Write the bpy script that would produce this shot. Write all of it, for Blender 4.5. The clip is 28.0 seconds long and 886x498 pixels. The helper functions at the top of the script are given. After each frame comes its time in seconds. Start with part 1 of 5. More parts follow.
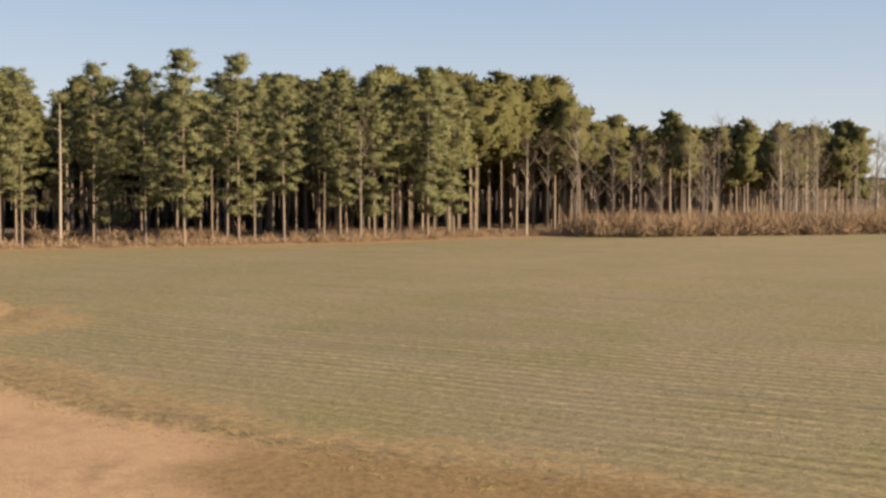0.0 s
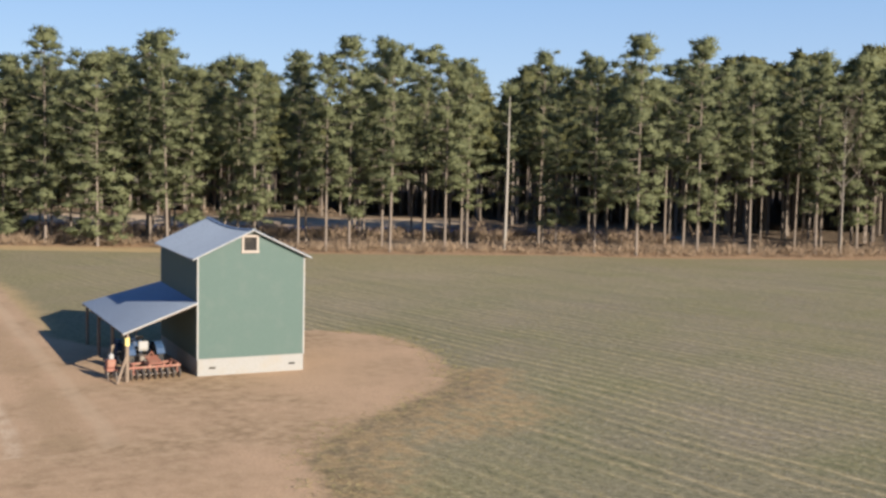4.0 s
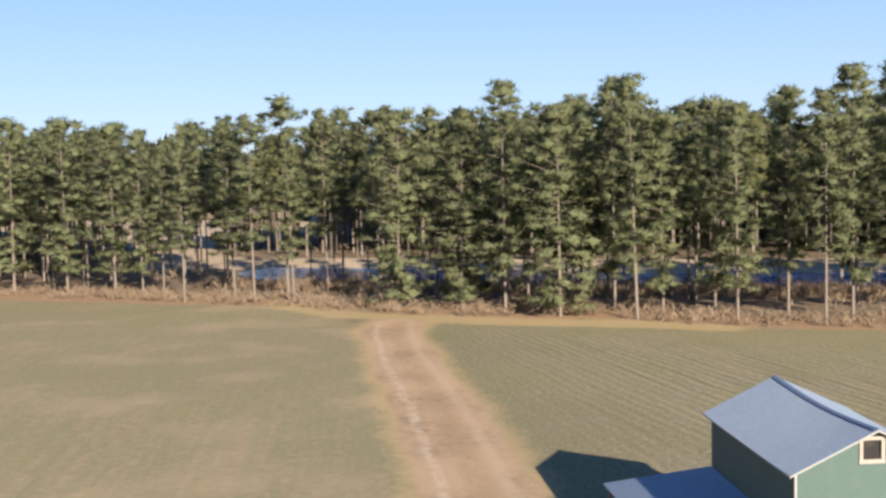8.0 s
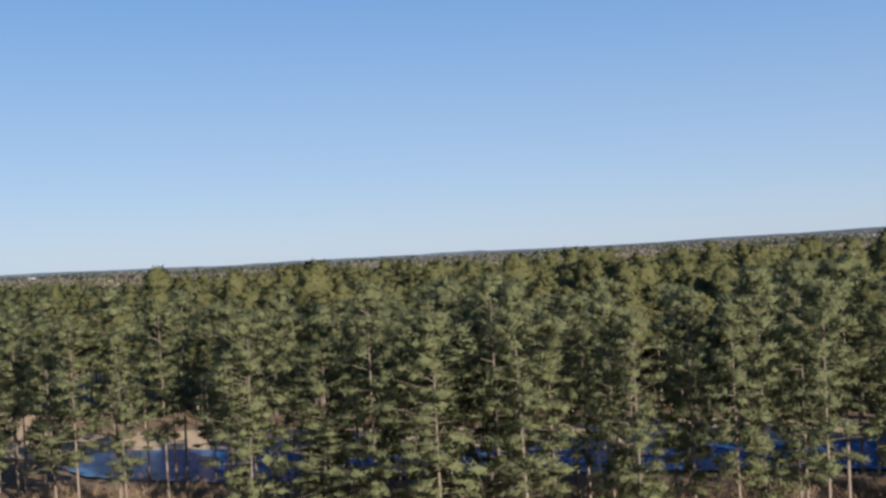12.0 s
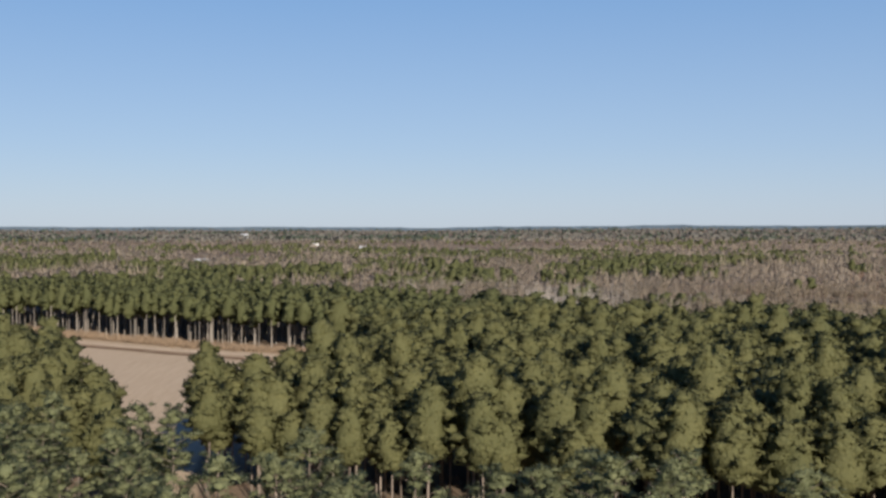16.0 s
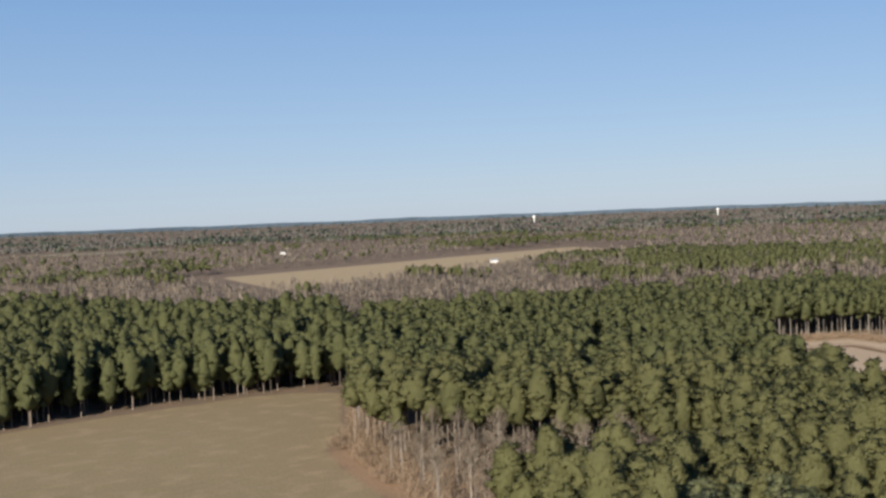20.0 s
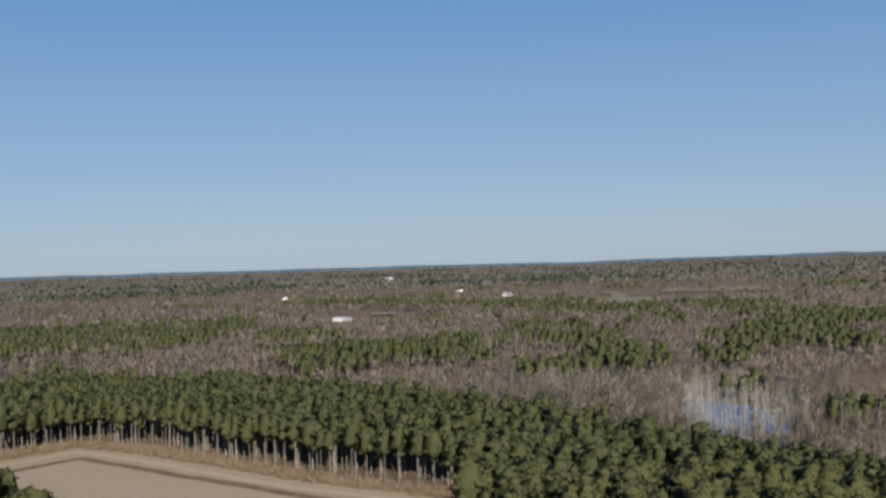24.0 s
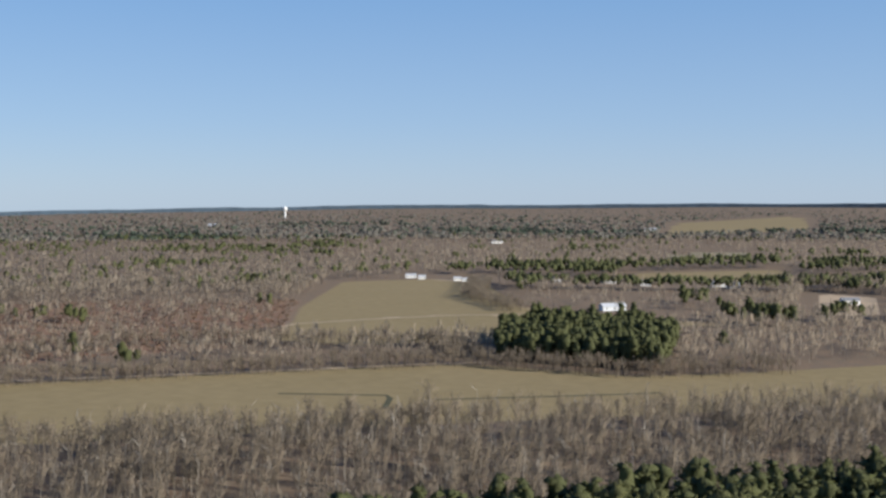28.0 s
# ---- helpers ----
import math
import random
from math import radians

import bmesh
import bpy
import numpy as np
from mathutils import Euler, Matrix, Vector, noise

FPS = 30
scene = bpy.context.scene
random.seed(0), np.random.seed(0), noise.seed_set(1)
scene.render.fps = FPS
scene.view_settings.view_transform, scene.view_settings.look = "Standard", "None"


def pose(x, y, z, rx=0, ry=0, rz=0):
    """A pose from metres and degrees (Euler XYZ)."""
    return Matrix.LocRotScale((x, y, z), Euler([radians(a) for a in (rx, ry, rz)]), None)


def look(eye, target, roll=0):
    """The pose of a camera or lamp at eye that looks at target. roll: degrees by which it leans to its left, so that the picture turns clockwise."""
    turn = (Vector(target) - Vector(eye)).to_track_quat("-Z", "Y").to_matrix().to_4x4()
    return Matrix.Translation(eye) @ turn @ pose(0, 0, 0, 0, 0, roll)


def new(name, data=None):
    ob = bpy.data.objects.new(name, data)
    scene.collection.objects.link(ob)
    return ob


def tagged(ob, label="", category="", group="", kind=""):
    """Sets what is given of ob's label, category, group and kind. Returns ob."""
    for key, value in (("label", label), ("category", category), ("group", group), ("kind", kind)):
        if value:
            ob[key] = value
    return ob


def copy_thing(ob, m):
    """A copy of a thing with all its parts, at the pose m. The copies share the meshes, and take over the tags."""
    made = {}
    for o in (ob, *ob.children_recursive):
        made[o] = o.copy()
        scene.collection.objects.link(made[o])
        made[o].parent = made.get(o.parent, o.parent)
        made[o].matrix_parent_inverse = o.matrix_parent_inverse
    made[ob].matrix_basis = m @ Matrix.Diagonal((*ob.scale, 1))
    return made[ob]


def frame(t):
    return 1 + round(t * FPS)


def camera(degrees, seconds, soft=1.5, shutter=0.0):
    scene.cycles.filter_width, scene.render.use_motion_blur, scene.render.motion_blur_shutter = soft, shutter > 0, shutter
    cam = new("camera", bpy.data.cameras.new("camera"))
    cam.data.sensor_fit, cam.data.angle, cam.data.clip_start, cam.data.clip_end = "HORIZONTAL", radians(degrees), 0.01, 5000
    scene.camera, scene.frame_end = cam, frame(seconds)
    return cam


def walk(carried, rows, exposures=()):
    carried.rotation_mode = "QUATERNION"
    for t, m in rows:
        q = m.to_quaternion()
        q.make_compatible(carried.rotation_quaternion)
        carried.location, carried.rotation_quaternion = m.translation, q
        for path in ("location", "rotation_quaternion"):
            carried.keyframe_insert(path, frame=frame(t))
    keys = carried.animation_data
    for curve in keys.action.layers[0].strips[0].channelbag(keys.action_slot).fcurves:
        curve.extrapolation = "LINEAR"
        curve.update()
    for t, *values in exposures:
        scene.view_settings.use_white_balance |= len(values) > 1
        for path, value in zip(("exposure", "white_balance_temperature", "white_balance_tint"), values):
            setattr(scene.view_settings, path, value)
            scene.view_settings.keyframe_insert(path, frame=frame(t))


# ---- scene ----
cam = camera(43.66, 28.0, soft=2.75)
# seconds, x, y, z, yaw, pitch, roll of the flight
ROWS = [
    (0.0, 67.18, -29.60, 7.21, 37.22, -2.87, -0.06),
    (0.5, 63.27, -27.11, 7.53, 40.80, -4.33, 1.75),
    (1.0, 60.69, -25.58, 8.01, 44.07, -5.20, 2.92),
    (1.5, 59.07, -24.42, 8.53, 47.49, -5.16, 2.93),
    (2.0, 57.78, -23.50, 9.04, 50.79, -4.71, 2.01),
    (2.5, 56.33, -22.28, 9.50, 54.19, -4.29, 1.08),
    (3.0, 54.89, -21.24, 9.90, 57.09, -4.09, 0.18),
    (3.5, 53.38, -20.35, 10.18, 58.89, -3.94, -0.60),
    (5.5, 46.38, -18.98, 11.77, 59.49, -5.03, -2.09),
    (6.0, 44.96, -19.54, 12.52, 59.84, -5.89, -2.08),
    (6.5, 41.70, -19.38, 13.25, 63.61, -6.27, -1.46),
    (7.0, 38.34, -19.34, 14.12, 69.90, -6.16, -0.41),
    (7.5, 35.32, -19.48, 14.97, 76.61, -5.27, 0.53),
    (8.0, 33.18, -19.66, 15.74, 80.69, -3.87, 1.34),
    (8.5, 30.15, -19.55, 16.47, 81.04, -2.52, 1.61),
    (9.0, 26.71, -18.55, 17.62, 80.26, -1.44, 1.61),
    (9.5, 24.97, -17.98, 18.70, 79.23, -0.46, 1.80),
    (10.0, 23.43, -17.42, 19.94, 78.20, 0.42, 2.00),
    (10.5, 21.76, -16.69, 21.52, 77.22, 0.92, 2.20),
    (11.0, 20.45, -16.75, 23.59, 75.96, 0.99, 2.66),
    (11.5, 19.09, -17.37, 25.83, 74.40, 0.73, 2.97),
    (12.0, 17.61, -17.85, 28.09, 72.73, 0.39, 2.82),
    (12.5, 15.84, -17.97, 30.48, 71.05, 0.05, 2.46),
    (14.5, 4.67, -11.60, 39.79, 70.48, -0.84, 0.60),
    (15.0, 2.14, -10.18, 42.73, 73.16, -0.89, 0.29),
    (15.5, -0.17, -8.85, 45.83, 77.90, -1.09, 0.22),
    (16.0, -2.07, -7.76, 48.74, 83.19, -1.25, 0.10),
    (16.5, -3.11, -6.43, 51.23, 88.53, -1.43, 0.01),
    (17.0, -3.56, -5.23, 53.63, 93.79, -1.68, -0.05),
    (17.5, -4.16, -4.53, 56.25, 99.37, -1.83, -0.07),
    (18.0, -4.84, -4.01, 58.78, 105.50, -1.91, -0.09),
    (18.5, -5.64, -3.48, 60.97, 111.62, -1.95, 0.08),
    (19.0, -7.00, -2.35, 62.98, 117.79, -1.90, 0.79),
    (19.5, -9.05, -1.09, 64.97, 124.07, -1.86, 1.63),
    (20.0, -11.39, -0.28, 67.03, 127.84, -1.90, 2.31),
    (20.5, -13.91, 0.10, 69.04, 127.80, -2.07, 2.52),
    (22.5, -30.48, -1.91, 73.32, 111.09, -3.42, 2.46),
    (23.0, -37.47, -1.46, 75.22, 104.94, -2.56, 2.10),
    (23.5, -44.81, -0.96, 77.28, 97.85, -0.59, 2.04),
    (24.0, -52.44, -0.49, 79.61, 90.74, 0.36, 1.76),
    (24.5, -60.10, 0.21, 82.16, 83.69, 0.02, 1.51),
    (25.0, -67.21, 1.74, 84.72, 76.78, -0.49, 1.29),
    (25.5, -73.82, 3.54, 87.12, 70.01, -0.97, 1.03),
    (26.0, -79.18, 5.41, 89.45, 63.46, -1.36, 0.74),
    (26.5, -83.45, 7.07, 91.81, 57.11, -1.76, 0.61),
    (27.0, -87.33, 8.56, 94.05, 50.94, -2.09, 0.28),
    (27.5, -91.17, 9.95, 96.04, 44.81, -2.37, -0.03),
    (28.0, -95.14, 11.12, 97.85, 38.63, -2.60, 0.07),
]
EXPOSURE = [(0.0, 1.22, 8200, 15), (1.0, 1.04, 7900, 15), (1.5, 1.04, 7100, 13), (2.0, 0.98, 6250, 11), (2.5, 1.05, 6080, 10), (6.0, 1.18, 6180, 9), (7.0, 1.24, 6100, 9), (8.5, 1.42, 6200, 9), (10.0, 1.46, 6150, 10), (11.0, 1.14, 6050, 10), (12.5, 0.85, 6000, 10), (15.0, 0.8, 6100, 10), (19.0, 0.84, 6080, 9), (20.0, 0.83, 6080, 9), (21.5, 0.9, 6150, 10), (23.0, 0.98, 6250, 10), (24.0, 0.5, 5850, 7), (24.5, 0.36, 5750, 7), (25.5, 0.34, 5700, 6), (26.5, 0.56, 5700, 6), (28.0, 0.82, 5750, 6)]
walk(cam, [(t, pose(x, y, z, 90 + pitch, roll, yaw)) for t, x, y, z, yaw, pitch, roll in ROWS], EXPOSURE)

# ---- sky and sun ----
SUN_TO = Vector((2.52, 0.57, 1.0)).normalized()
world = bpy.data.worlds.new("sky")
scene.world = world
world.use_nodes = True
wn = world.node_tree
sky = wn.nodes.new("ShaderNodeTexSky")
sky.sky_type, sky.sun_disc = "NISHITA", False
sky.sun_elevation = math.asin(SUN_TO.z)
sky.sun_rotation = math.atan2(SUN_TO.x, SUN_TO.y)
sky.altitude, sky.air_density, sky.dust_density, sky.ozone_density = 50, 0.9, 0.3, 3.0
haze = wn.nodes.new("ShaderNodeMix")
haze.data_type = "RGBA"
haze.inputs[0].default_value = 0.78
up = wn.nodes.new("ShaderNodeSeparateXYZ")
wn.links.new(wn.nodes.new("ShaderNodeTexCoord").outputs["Generated"], up.inputs[0])
clear = wn.nodes.new("ShaderNodeValToRGB")
for _ in range(3):
    clear.color_ramp.elements.new(0.5)
for e, (p, c) in zip(clear.color_ramp.elements, ((0.0, (0.54, 0.61, 0.71)), (0.07, (0.42, 0.54, 0.72)), (0.24, (0.2, 0.38, 0.67)), (0.42, (0.085, 0.2, 0.46)), (1.0, (0.025, 0.075, 0.25)))):
    e.position, e.color = p, (*c, 1)
wn.links.new(up.outputs[2], clear.inputs[0])
lift = wn.nodes.new("ShaderNodeVectorMath")
lift.operation = "SCALE"
lift.inputs["Scale"].default_value = 9.5
wn.links.new(clear.outputs[0], lift.inputs[0])
wn.links.new(lift.outputs[0], haze.inputs[7])
wn.links.new(sky.outputs[0], haze.inputs[6])
wn.links.new(haze.outputs[2], wn.nodes["Background"].inputs[0])
wn.nodes["Background"].inputs[1].default_value = 0.057
sun_data = bpy.data.lights.new("sun", "SUN")
sun_data.energy, sun_data.angle, sun_data.color = 4.7, radians(0.53), (1.0, 0.88, 0.72)
sun = new("sun", sun_data)
sun.matrix_world = look((0, 0, 400), Vector((0, 0, 400)) - SUN_TO)


# ---- materials ----
def node_mat(name, rough=0.8, metal=0.0, spec=0.3):
    m = bpy.data.materials.new(name)
    m.use_nodes = True
    b = m.node_tree.nodes["Principled BSDF"]
    b.inputs["Roughness"].default_value, b.inputs["Metallic"].default_value = rough, metal
    b.inputs["Specular IOR Level"].default_value = spec
    return m, m.node_tree, b


def nd(tree, kind, **values):
    n = tree.nodes.new(kind)
    for key, value in values.items():
        n.inputs[key].default_value = value
    return n


def noise_tex(tree, vec, scale, detail=4.0, rough=0.55):
    n = nd(tree, "ShaderNodeTexNoise", Scale=scale, Detail=detail, Roughness=rough)
    if vec is not None:
        tree.links.new(vec, n.inputs["Vector"])
    return n.outputs["Fac"]


def ramp(tree, fac, stops):
    n = tree.nodes.new("ShaderNodeValToRGB")
    el = n.color_ramp.elements
    while len(el) < len(stops):
        el.new(0.5)
    for e, (p, c) in zip(el, stops):
        e.position, e.color = p, (*c, 1)
    tree.links.new(fac, n.inputs[0])
    return n.outputs[0]


def mix(tree, fac, a, b, kind="MIX"):
    n = tree.nodes.new("ShaderNodeMix")
    n.data_type, n.blend_type = "RGBA", kind
    for slot, v in ((0, fac), (6, a), (7, b)):
        if isinstance(v, (int, float)):
            n.inputs[slot].default_value = v
        elif isinstance(v, tuple):
            n.inputs[slot].default_value = (*v, 1)
        else:
            tree.links.new(v, n.inputs[slot])
    return n.outputs[2]


def calc(tree, op, a, b=None, c=None):
    n = tree.nodes.new("ShaderNodeMath")
    n.operation = op
    for i, v in enumerate((a, b, c)):
        if v is None:
            continue
        if isinstance(v, (int, float)):
            n.inputs[i].default_value = v
        else:
            tree.links.new(v, n.inputs[i])
    return n.outputs[0]


def bump(tree, b, height, strength, distance):
    n = nd(tree, "ShaderNodeBump", Strength=strength, Distance=distance)
    tree.links.new(height, n.inputs["Height"])
    tree.links.new(n.outputs[0], b.inputs["Normal"])


def coords(tree):
    return tree.nodes.new("ShaderNodeTexCoord").outputs["Object"]


def plain(name, color, rough=0.7, metal=0.0, vary=0.25, scale=3.0, dirt=(0.2, 0.16, 0.11), dirt_amount=0.25, relief=0.15):
    """A painted, wooden or metal surface with grain at two scales and some dirt."""
    m, t, b = node_mat(name, rough, metal)
    at = coords(t)
    fine, broad = noise_tex(t, at, scale * 6, 5), noise_tex(t, at, scale * 0.6, 3)
    lo, hi = tuple(c * (1 - vary) for c in color), tuple(min(1, c * (1 + vary)) for c in color)
    col = ramp(t, fine, [(0.3, lo), (0.7, hi)])
    spot = ramp(t, broad, [(0.5, (0, 0, 0)), (0.75, (1, 1, 1))])
    col = mix(t, calc(t, "MULTIPLY", spot, dirt_amount), col, dirt)
    t.links.new(col, b.inputs["Base Color"])
    bump(t, b, fine, relief, 0.01)
    return m


def foliage(name, lo, hi, trans=0.25, rough=0.7, piece=0.16, broad_scale=0.13, shag=0.0):
    """Leaves, needles or twigs: colour varies from piece to piece and from plant to plant; shag also paints gaps dark.
    """
    m, t, b = node_mat(name, rough, 0.0, 0.25)
    isl = t.nodes.new("ShaderNodeNewGeometry").outputs["Random Per Island"]
    tree_rand = t.nodes.new("ShaderNodeObjectInfo").outputs["Random"]
    broad, clump_n = noise_tex(t, coords(t), broad_scale, 3), noise_tex(t, coords(t), broad_scale * 4.6, 2)
    f = calc(t, "MULTIPLY_ADD", isl, piece, calc(t, "MULTIPLY_ADD", tree_rand, 0.15, calc(t, "MULTIPLY_ADD", broad, 0.6, calc(t, "MULTIPLY", clump_n, 0.25))))
    col = ramp(t, f, [(0.2, lo), (0.95, hi)])
    t.links.new(col, b.inputs["Base Color"])
    if shag:
        tufty = calc(t, "ADD", noise_tex(t, coords(t), 1.6, 3, 0.65), calc(t, "MULTIPLY", noise_tex(t, coords(t), 0.55, 2), 0.8))
        bump(t, b, tufty, 1.0, shag)
        # shade in the gaps between tufts, painted by a finer noise
        col = mix(t, ramp(t, noise_tex(t, coords(t), 2.4, 4, 0.7), [(0.36, (0.4, 0.4, 0.4)), (0.54, (0, 0, 0))]), col, lo)
        t.links.new(col, b.inputs["Base Color"])
    if trans:
        tl = t.nodes.new("ShaderNodeBsdfTranslucent")
        t.links.new(col, tl.inputs[0])
        mx = t.nodes.new("ShaderNodeMixShader")
        mx.inputs[0].default_value = trans
        t.links.new(b.outputs[0], mx.inputs[1])
        t.links.new(tl.outputs[0], mx.inputs[2])
        t.links.new(mx.outputs[0], t.nodes["Material Output"].inputs[0])
    return m


NEEDLES = foliage("pine_needles", (0.175, 0.194, 0.1), (0.345, 0.355, 0.185), 0.6, shag=0.4)
# Darker copies of the same needles: canopy and distance shading put into colour.
NEEDLES_FAR = foliage("pine_needles_far_shaded", (0.098, 0.11, 0.046), (0.192, 0.194, 0.08), 0.5, shag=0.6)
NEEDLES_TOP = foliage("pine_canopy_shaded", (0.122, 0.13, 0.054), (0.25, 0.238, 0.1), 0.55, shag=0.55)
BARK = plain("pine_bark", (0.185, 0.148, 0.118), 0.9, vary=0.45, scale=2.0, dirt=(0.1, 0.08, 0.065), dirt_amount=0.5, relief=0.5)
GREY_BARK = plain("grey_bark", (0.24, 0.21, 0.178), 0.9, vary=0.35, scale=2.0, dirt=(0.16, 0.13, 0.1), dirt_amount=0.4)
TWIGS = foliage("bare_twigs", (0.115, 0.09, 0.064), (0.4, 0.33, 0.245), 0.4, 0.9, 0.2, 0.1)
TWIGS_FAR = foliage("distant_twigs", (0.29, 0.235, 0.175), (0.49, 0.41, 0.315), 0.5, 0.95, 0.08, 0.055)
# Greyer, bluer copies for the farthest woods: haze put into the colour.
HAZY_TWIGS = foliage("hazy_twigs", (0.135, 0.128, 0.11), (0.205, 0.194, 0.168), 0.3, 0.95, 0.06, 0.02)
HAZY_PINES = foliage("hazy_pines", (0.045, 0.062, 0.046), (0.088, 0.105, 0.074), 0.3, 0.95, 0.06, 0.02)
TWIGS_PALE = foliage("pale_dead_wood", (0.2, 0.175, 0.145), (0.36, 0.325, 0.28), 0.0, 0.9)
BRUSH = foliage("dry_brush", (0.165, 0.115, 0.075), (0.36, 0.265, 0.175), 0.2, 0.9)
RUST = foliage("rusty_scrub", (0.14, 0.098, 0.068), (0.27, 0.185, 0.125), 0.2, 0.9)
GRASS = foliage("field_grass", (0.13, 0.12, 0.045), (0.36, 0.3, 0.15), 0.2, 0.9)


# ---- building helpers ----
def shape(name, verts, faces, material, smooth=False):
    """A mesh from arrays of corners and of triangles or quads."""
    verts, faces = np.asarray(verts, np.float32), np.asarray(faces, np.int32)
    k = faces.shape[1]
    me = bpy.data.meshes.new(name)
    me.vertices.add(len(verts))
    me.vertices.foreach_set("co", verts.ravel())
    me.loops.add(faces.size)
    me.loops.foreach_set("vertex_index", faces.ravel())
    me.polygons.add(len(faces))
    me.polygons.foreach_set("loop_start", np.arange(0, faces.size, k, dtype=np.int32))
    me.update(calc_edges=True)
    me.shade_smooth() if smooth else me.shade_flat()
    me.materials.append(material)
    return me


def thing(name, label, category, at=(0, 0, 0), rz=0.0, group="", kind=""):
    ob = new(name)
    ob.empty_display_size = 0.2
    ob.matrix_world = pose(*at, 0, 0, rz)
    return tagged(ob, label, category, group, kind)


def part(name, bm, material, parent, label=""):
    """Links a bmesh as one mesh under a thing or a part."""
    me = bpy.data.meshes.new(name)
    bmesh.ops.recalc_face_normals(bm, faces=bm.faces)
    bm.to_mesh(me)
    bm.free()
    me.materials.append(material)
    ob = new(name, me)
    ob.parent = parent
    return tagged(ob, label) if label else ob


def box(bm, x0, y0, z0, x1, y1, z1, m=None, bevel=0.0):
    r = bmesh.ops.create_cube(bm, size=1.0)
    mat = Matrix.Translation(((x0 + x1) / 2, (y0 + y1) / 2, (z0 + z1) / 2)) @ Matrix.Diagonal((abs(x1 - x0), abs(y1 - y0), abs(z1 - z0), 1))
    bmesh.ops.transform(bm, matrix=(m @ mat if m else mat), verts=r["verts"])
    if bevel:
        es = list({e for v in r["verts"] for e in v.link_edges})
        bmesh.ops.bevel(bm, geom=es, offset=bevel, segments=1, affect="EDGES")
    return r["verts"]


def tube(bm, a, b, ra, rb=None, seg=10):
    a, b = Vector(a), Vector(b)
    d = b - a
    m = Matrix.Translation((a + b) / 2) @ d.to_track_quat("Z", "Y").to_matrix().to_4x4()
    bmesh.ops.create_cone(bm, cap_ends=True, segments=seg, radius1=ra, radius2=ra if rb is None else rb, depth=d.length, matrix=m)


def slab(bm, pts, thick, down=(0, 0, -1)):
    """A flat or slightly twisted plate through the points, thick along down."""
    d = Vector(down) * thick
    top = [bm.verts.new(p) for p in pts]
    low = [bm.verts.new(Vector(p) + d) for p in pts]
    bm.faces.new(top)
    bm.faces.new(low[::-1])
    n = len(pts)
    for i in range(n):
        bm.faces.new((top[i], low[i], low[(i + 1) % n], top[(i + 1) % n]))


# ---- the plan ----
EDGE = [(-420, -390), (-325, -296), (-262, -236), (-243, -226), (-226, -200), (-207, -166), (-165, -105), (-130, -57), (-119, -37), (-107, -22), (-97, -10),
        (-88, 0), (-83, 17), (-71, 26), (-65, 38), (-59, 57), (-51, 70), (-43, 93), (-37, 118), (-28, 145), (-15, 185), (0, 230)]
WEST = [(-110, 430), (-200, 355), (-285, 240), (-330, 170), (-395, 90), (-460, 55), (-560, 0), (-640, -110), (-690, -230), (-560, -330)]
PINES = EDGE + WEST
POND = [(-147, -21), (-135, -8), (-127, 6), (-121, 24), (-113, 42), (-104, 58), (-94, 76), (-77, 92), (-83, 106), (-100, 104), (-112, 86), (-119, 72), (-127, 50),
        (-140, 24), (-154, 6), (-162, -5), (-169, -18), (-160, -26)]
SAND = [(-283, -62), (-296, -20), (-325, -14), (-391, -12), (-406, 2), (-418, -10), (-450, -58), (-480, -93), (-514, -132), (-538, -169), (-494, -203), (-420, -150), (-350, -108)]
CORRIDOR = [(-164, -28), (-168, -25), (-230, -31), (-290, -30), (-287, -64), (-235, -51), (-200, -41), (-168, -34)]
LANE = [(-404, 2), (-355, -4), (-326, -8), (-304, -18), (-286, 6), (-276, 36), (-262, 57), (-248, 72), (-225, 90)]
TRACK = [(60, -17), (30, -13.5), (8, -11), (-20, -9.6), (-40, -8.4), (-60, -8.1), (-74, -7.4), (-84, -6)]
YARD = [(70, -9), (52, -7.5), (37, -8), (29, -6.6), (25.7, -5.9), (20.9, -5.2), (16.3, -4.1), (14.3, -3.0), (12.6, -1.6), (11.7, 0.1), (10.5, 2.2), (9.0, 4.6), (6.7, 7.2), (4.5, 8.8), (-1, 11.2), (-7, 12.0), (-12, 9.5), (-10, 4), (-8.5, -4), (-16, -7), (-20, -12.4), (10, -17), (40, -22), (70, -26)]
LEFT_FIELD = [(-128, -62), (-205, -170), (-224, -203), (-243, -229), (-262, -239), (-323, -296), (-294, -317), (-238, -333), (-150, -350), (150, -330), (200, -60), (60, -15), (-20, -9.5), (-70, -8.5), (-100, -12)]
MAIN_FIELD = [(-100, -12), (-84, 2), (-79, 17), (-68, 28), (-61, 40), (-55, 58), (-47, 71), (-39, 93), (-33, 118), (-24, 145), (-11, 185), (4, 230), (260, 300), (260, -60), (60, -14), (-20, -8), (-70, -7)]
FIELD_1 = [(-690, 255), (-616, 356), (-533, 478), (-490, 529), (-388, 553), (-332, 622), (-280, 700), (-190, 660), (-262, 545), (-337, 450), (-414, 360), (-505, 240), (-560, 200), (-650, 215)]
FIELD_2 = [(-677, 533), (-727, 612), (-816, 706), (-930, 860), (-1000, 955), (-950, 1050), (-868, 1049), (-760, 890), (-640, 800), (-570, 800), (-540, 640), (-600, 548)]
FIELD_3 = [(-733, 1154), (-793, 1292), (-670, 1458), (-600, 1338)]
FIELD_4 = [(-1226, 2200), (-1483, 2778), (-1351, 3347), (-1040, 2575)]
FIELD_5 = [(-1450, -15), (-1560, -185), (-1330, -150), (-1320, -40)]
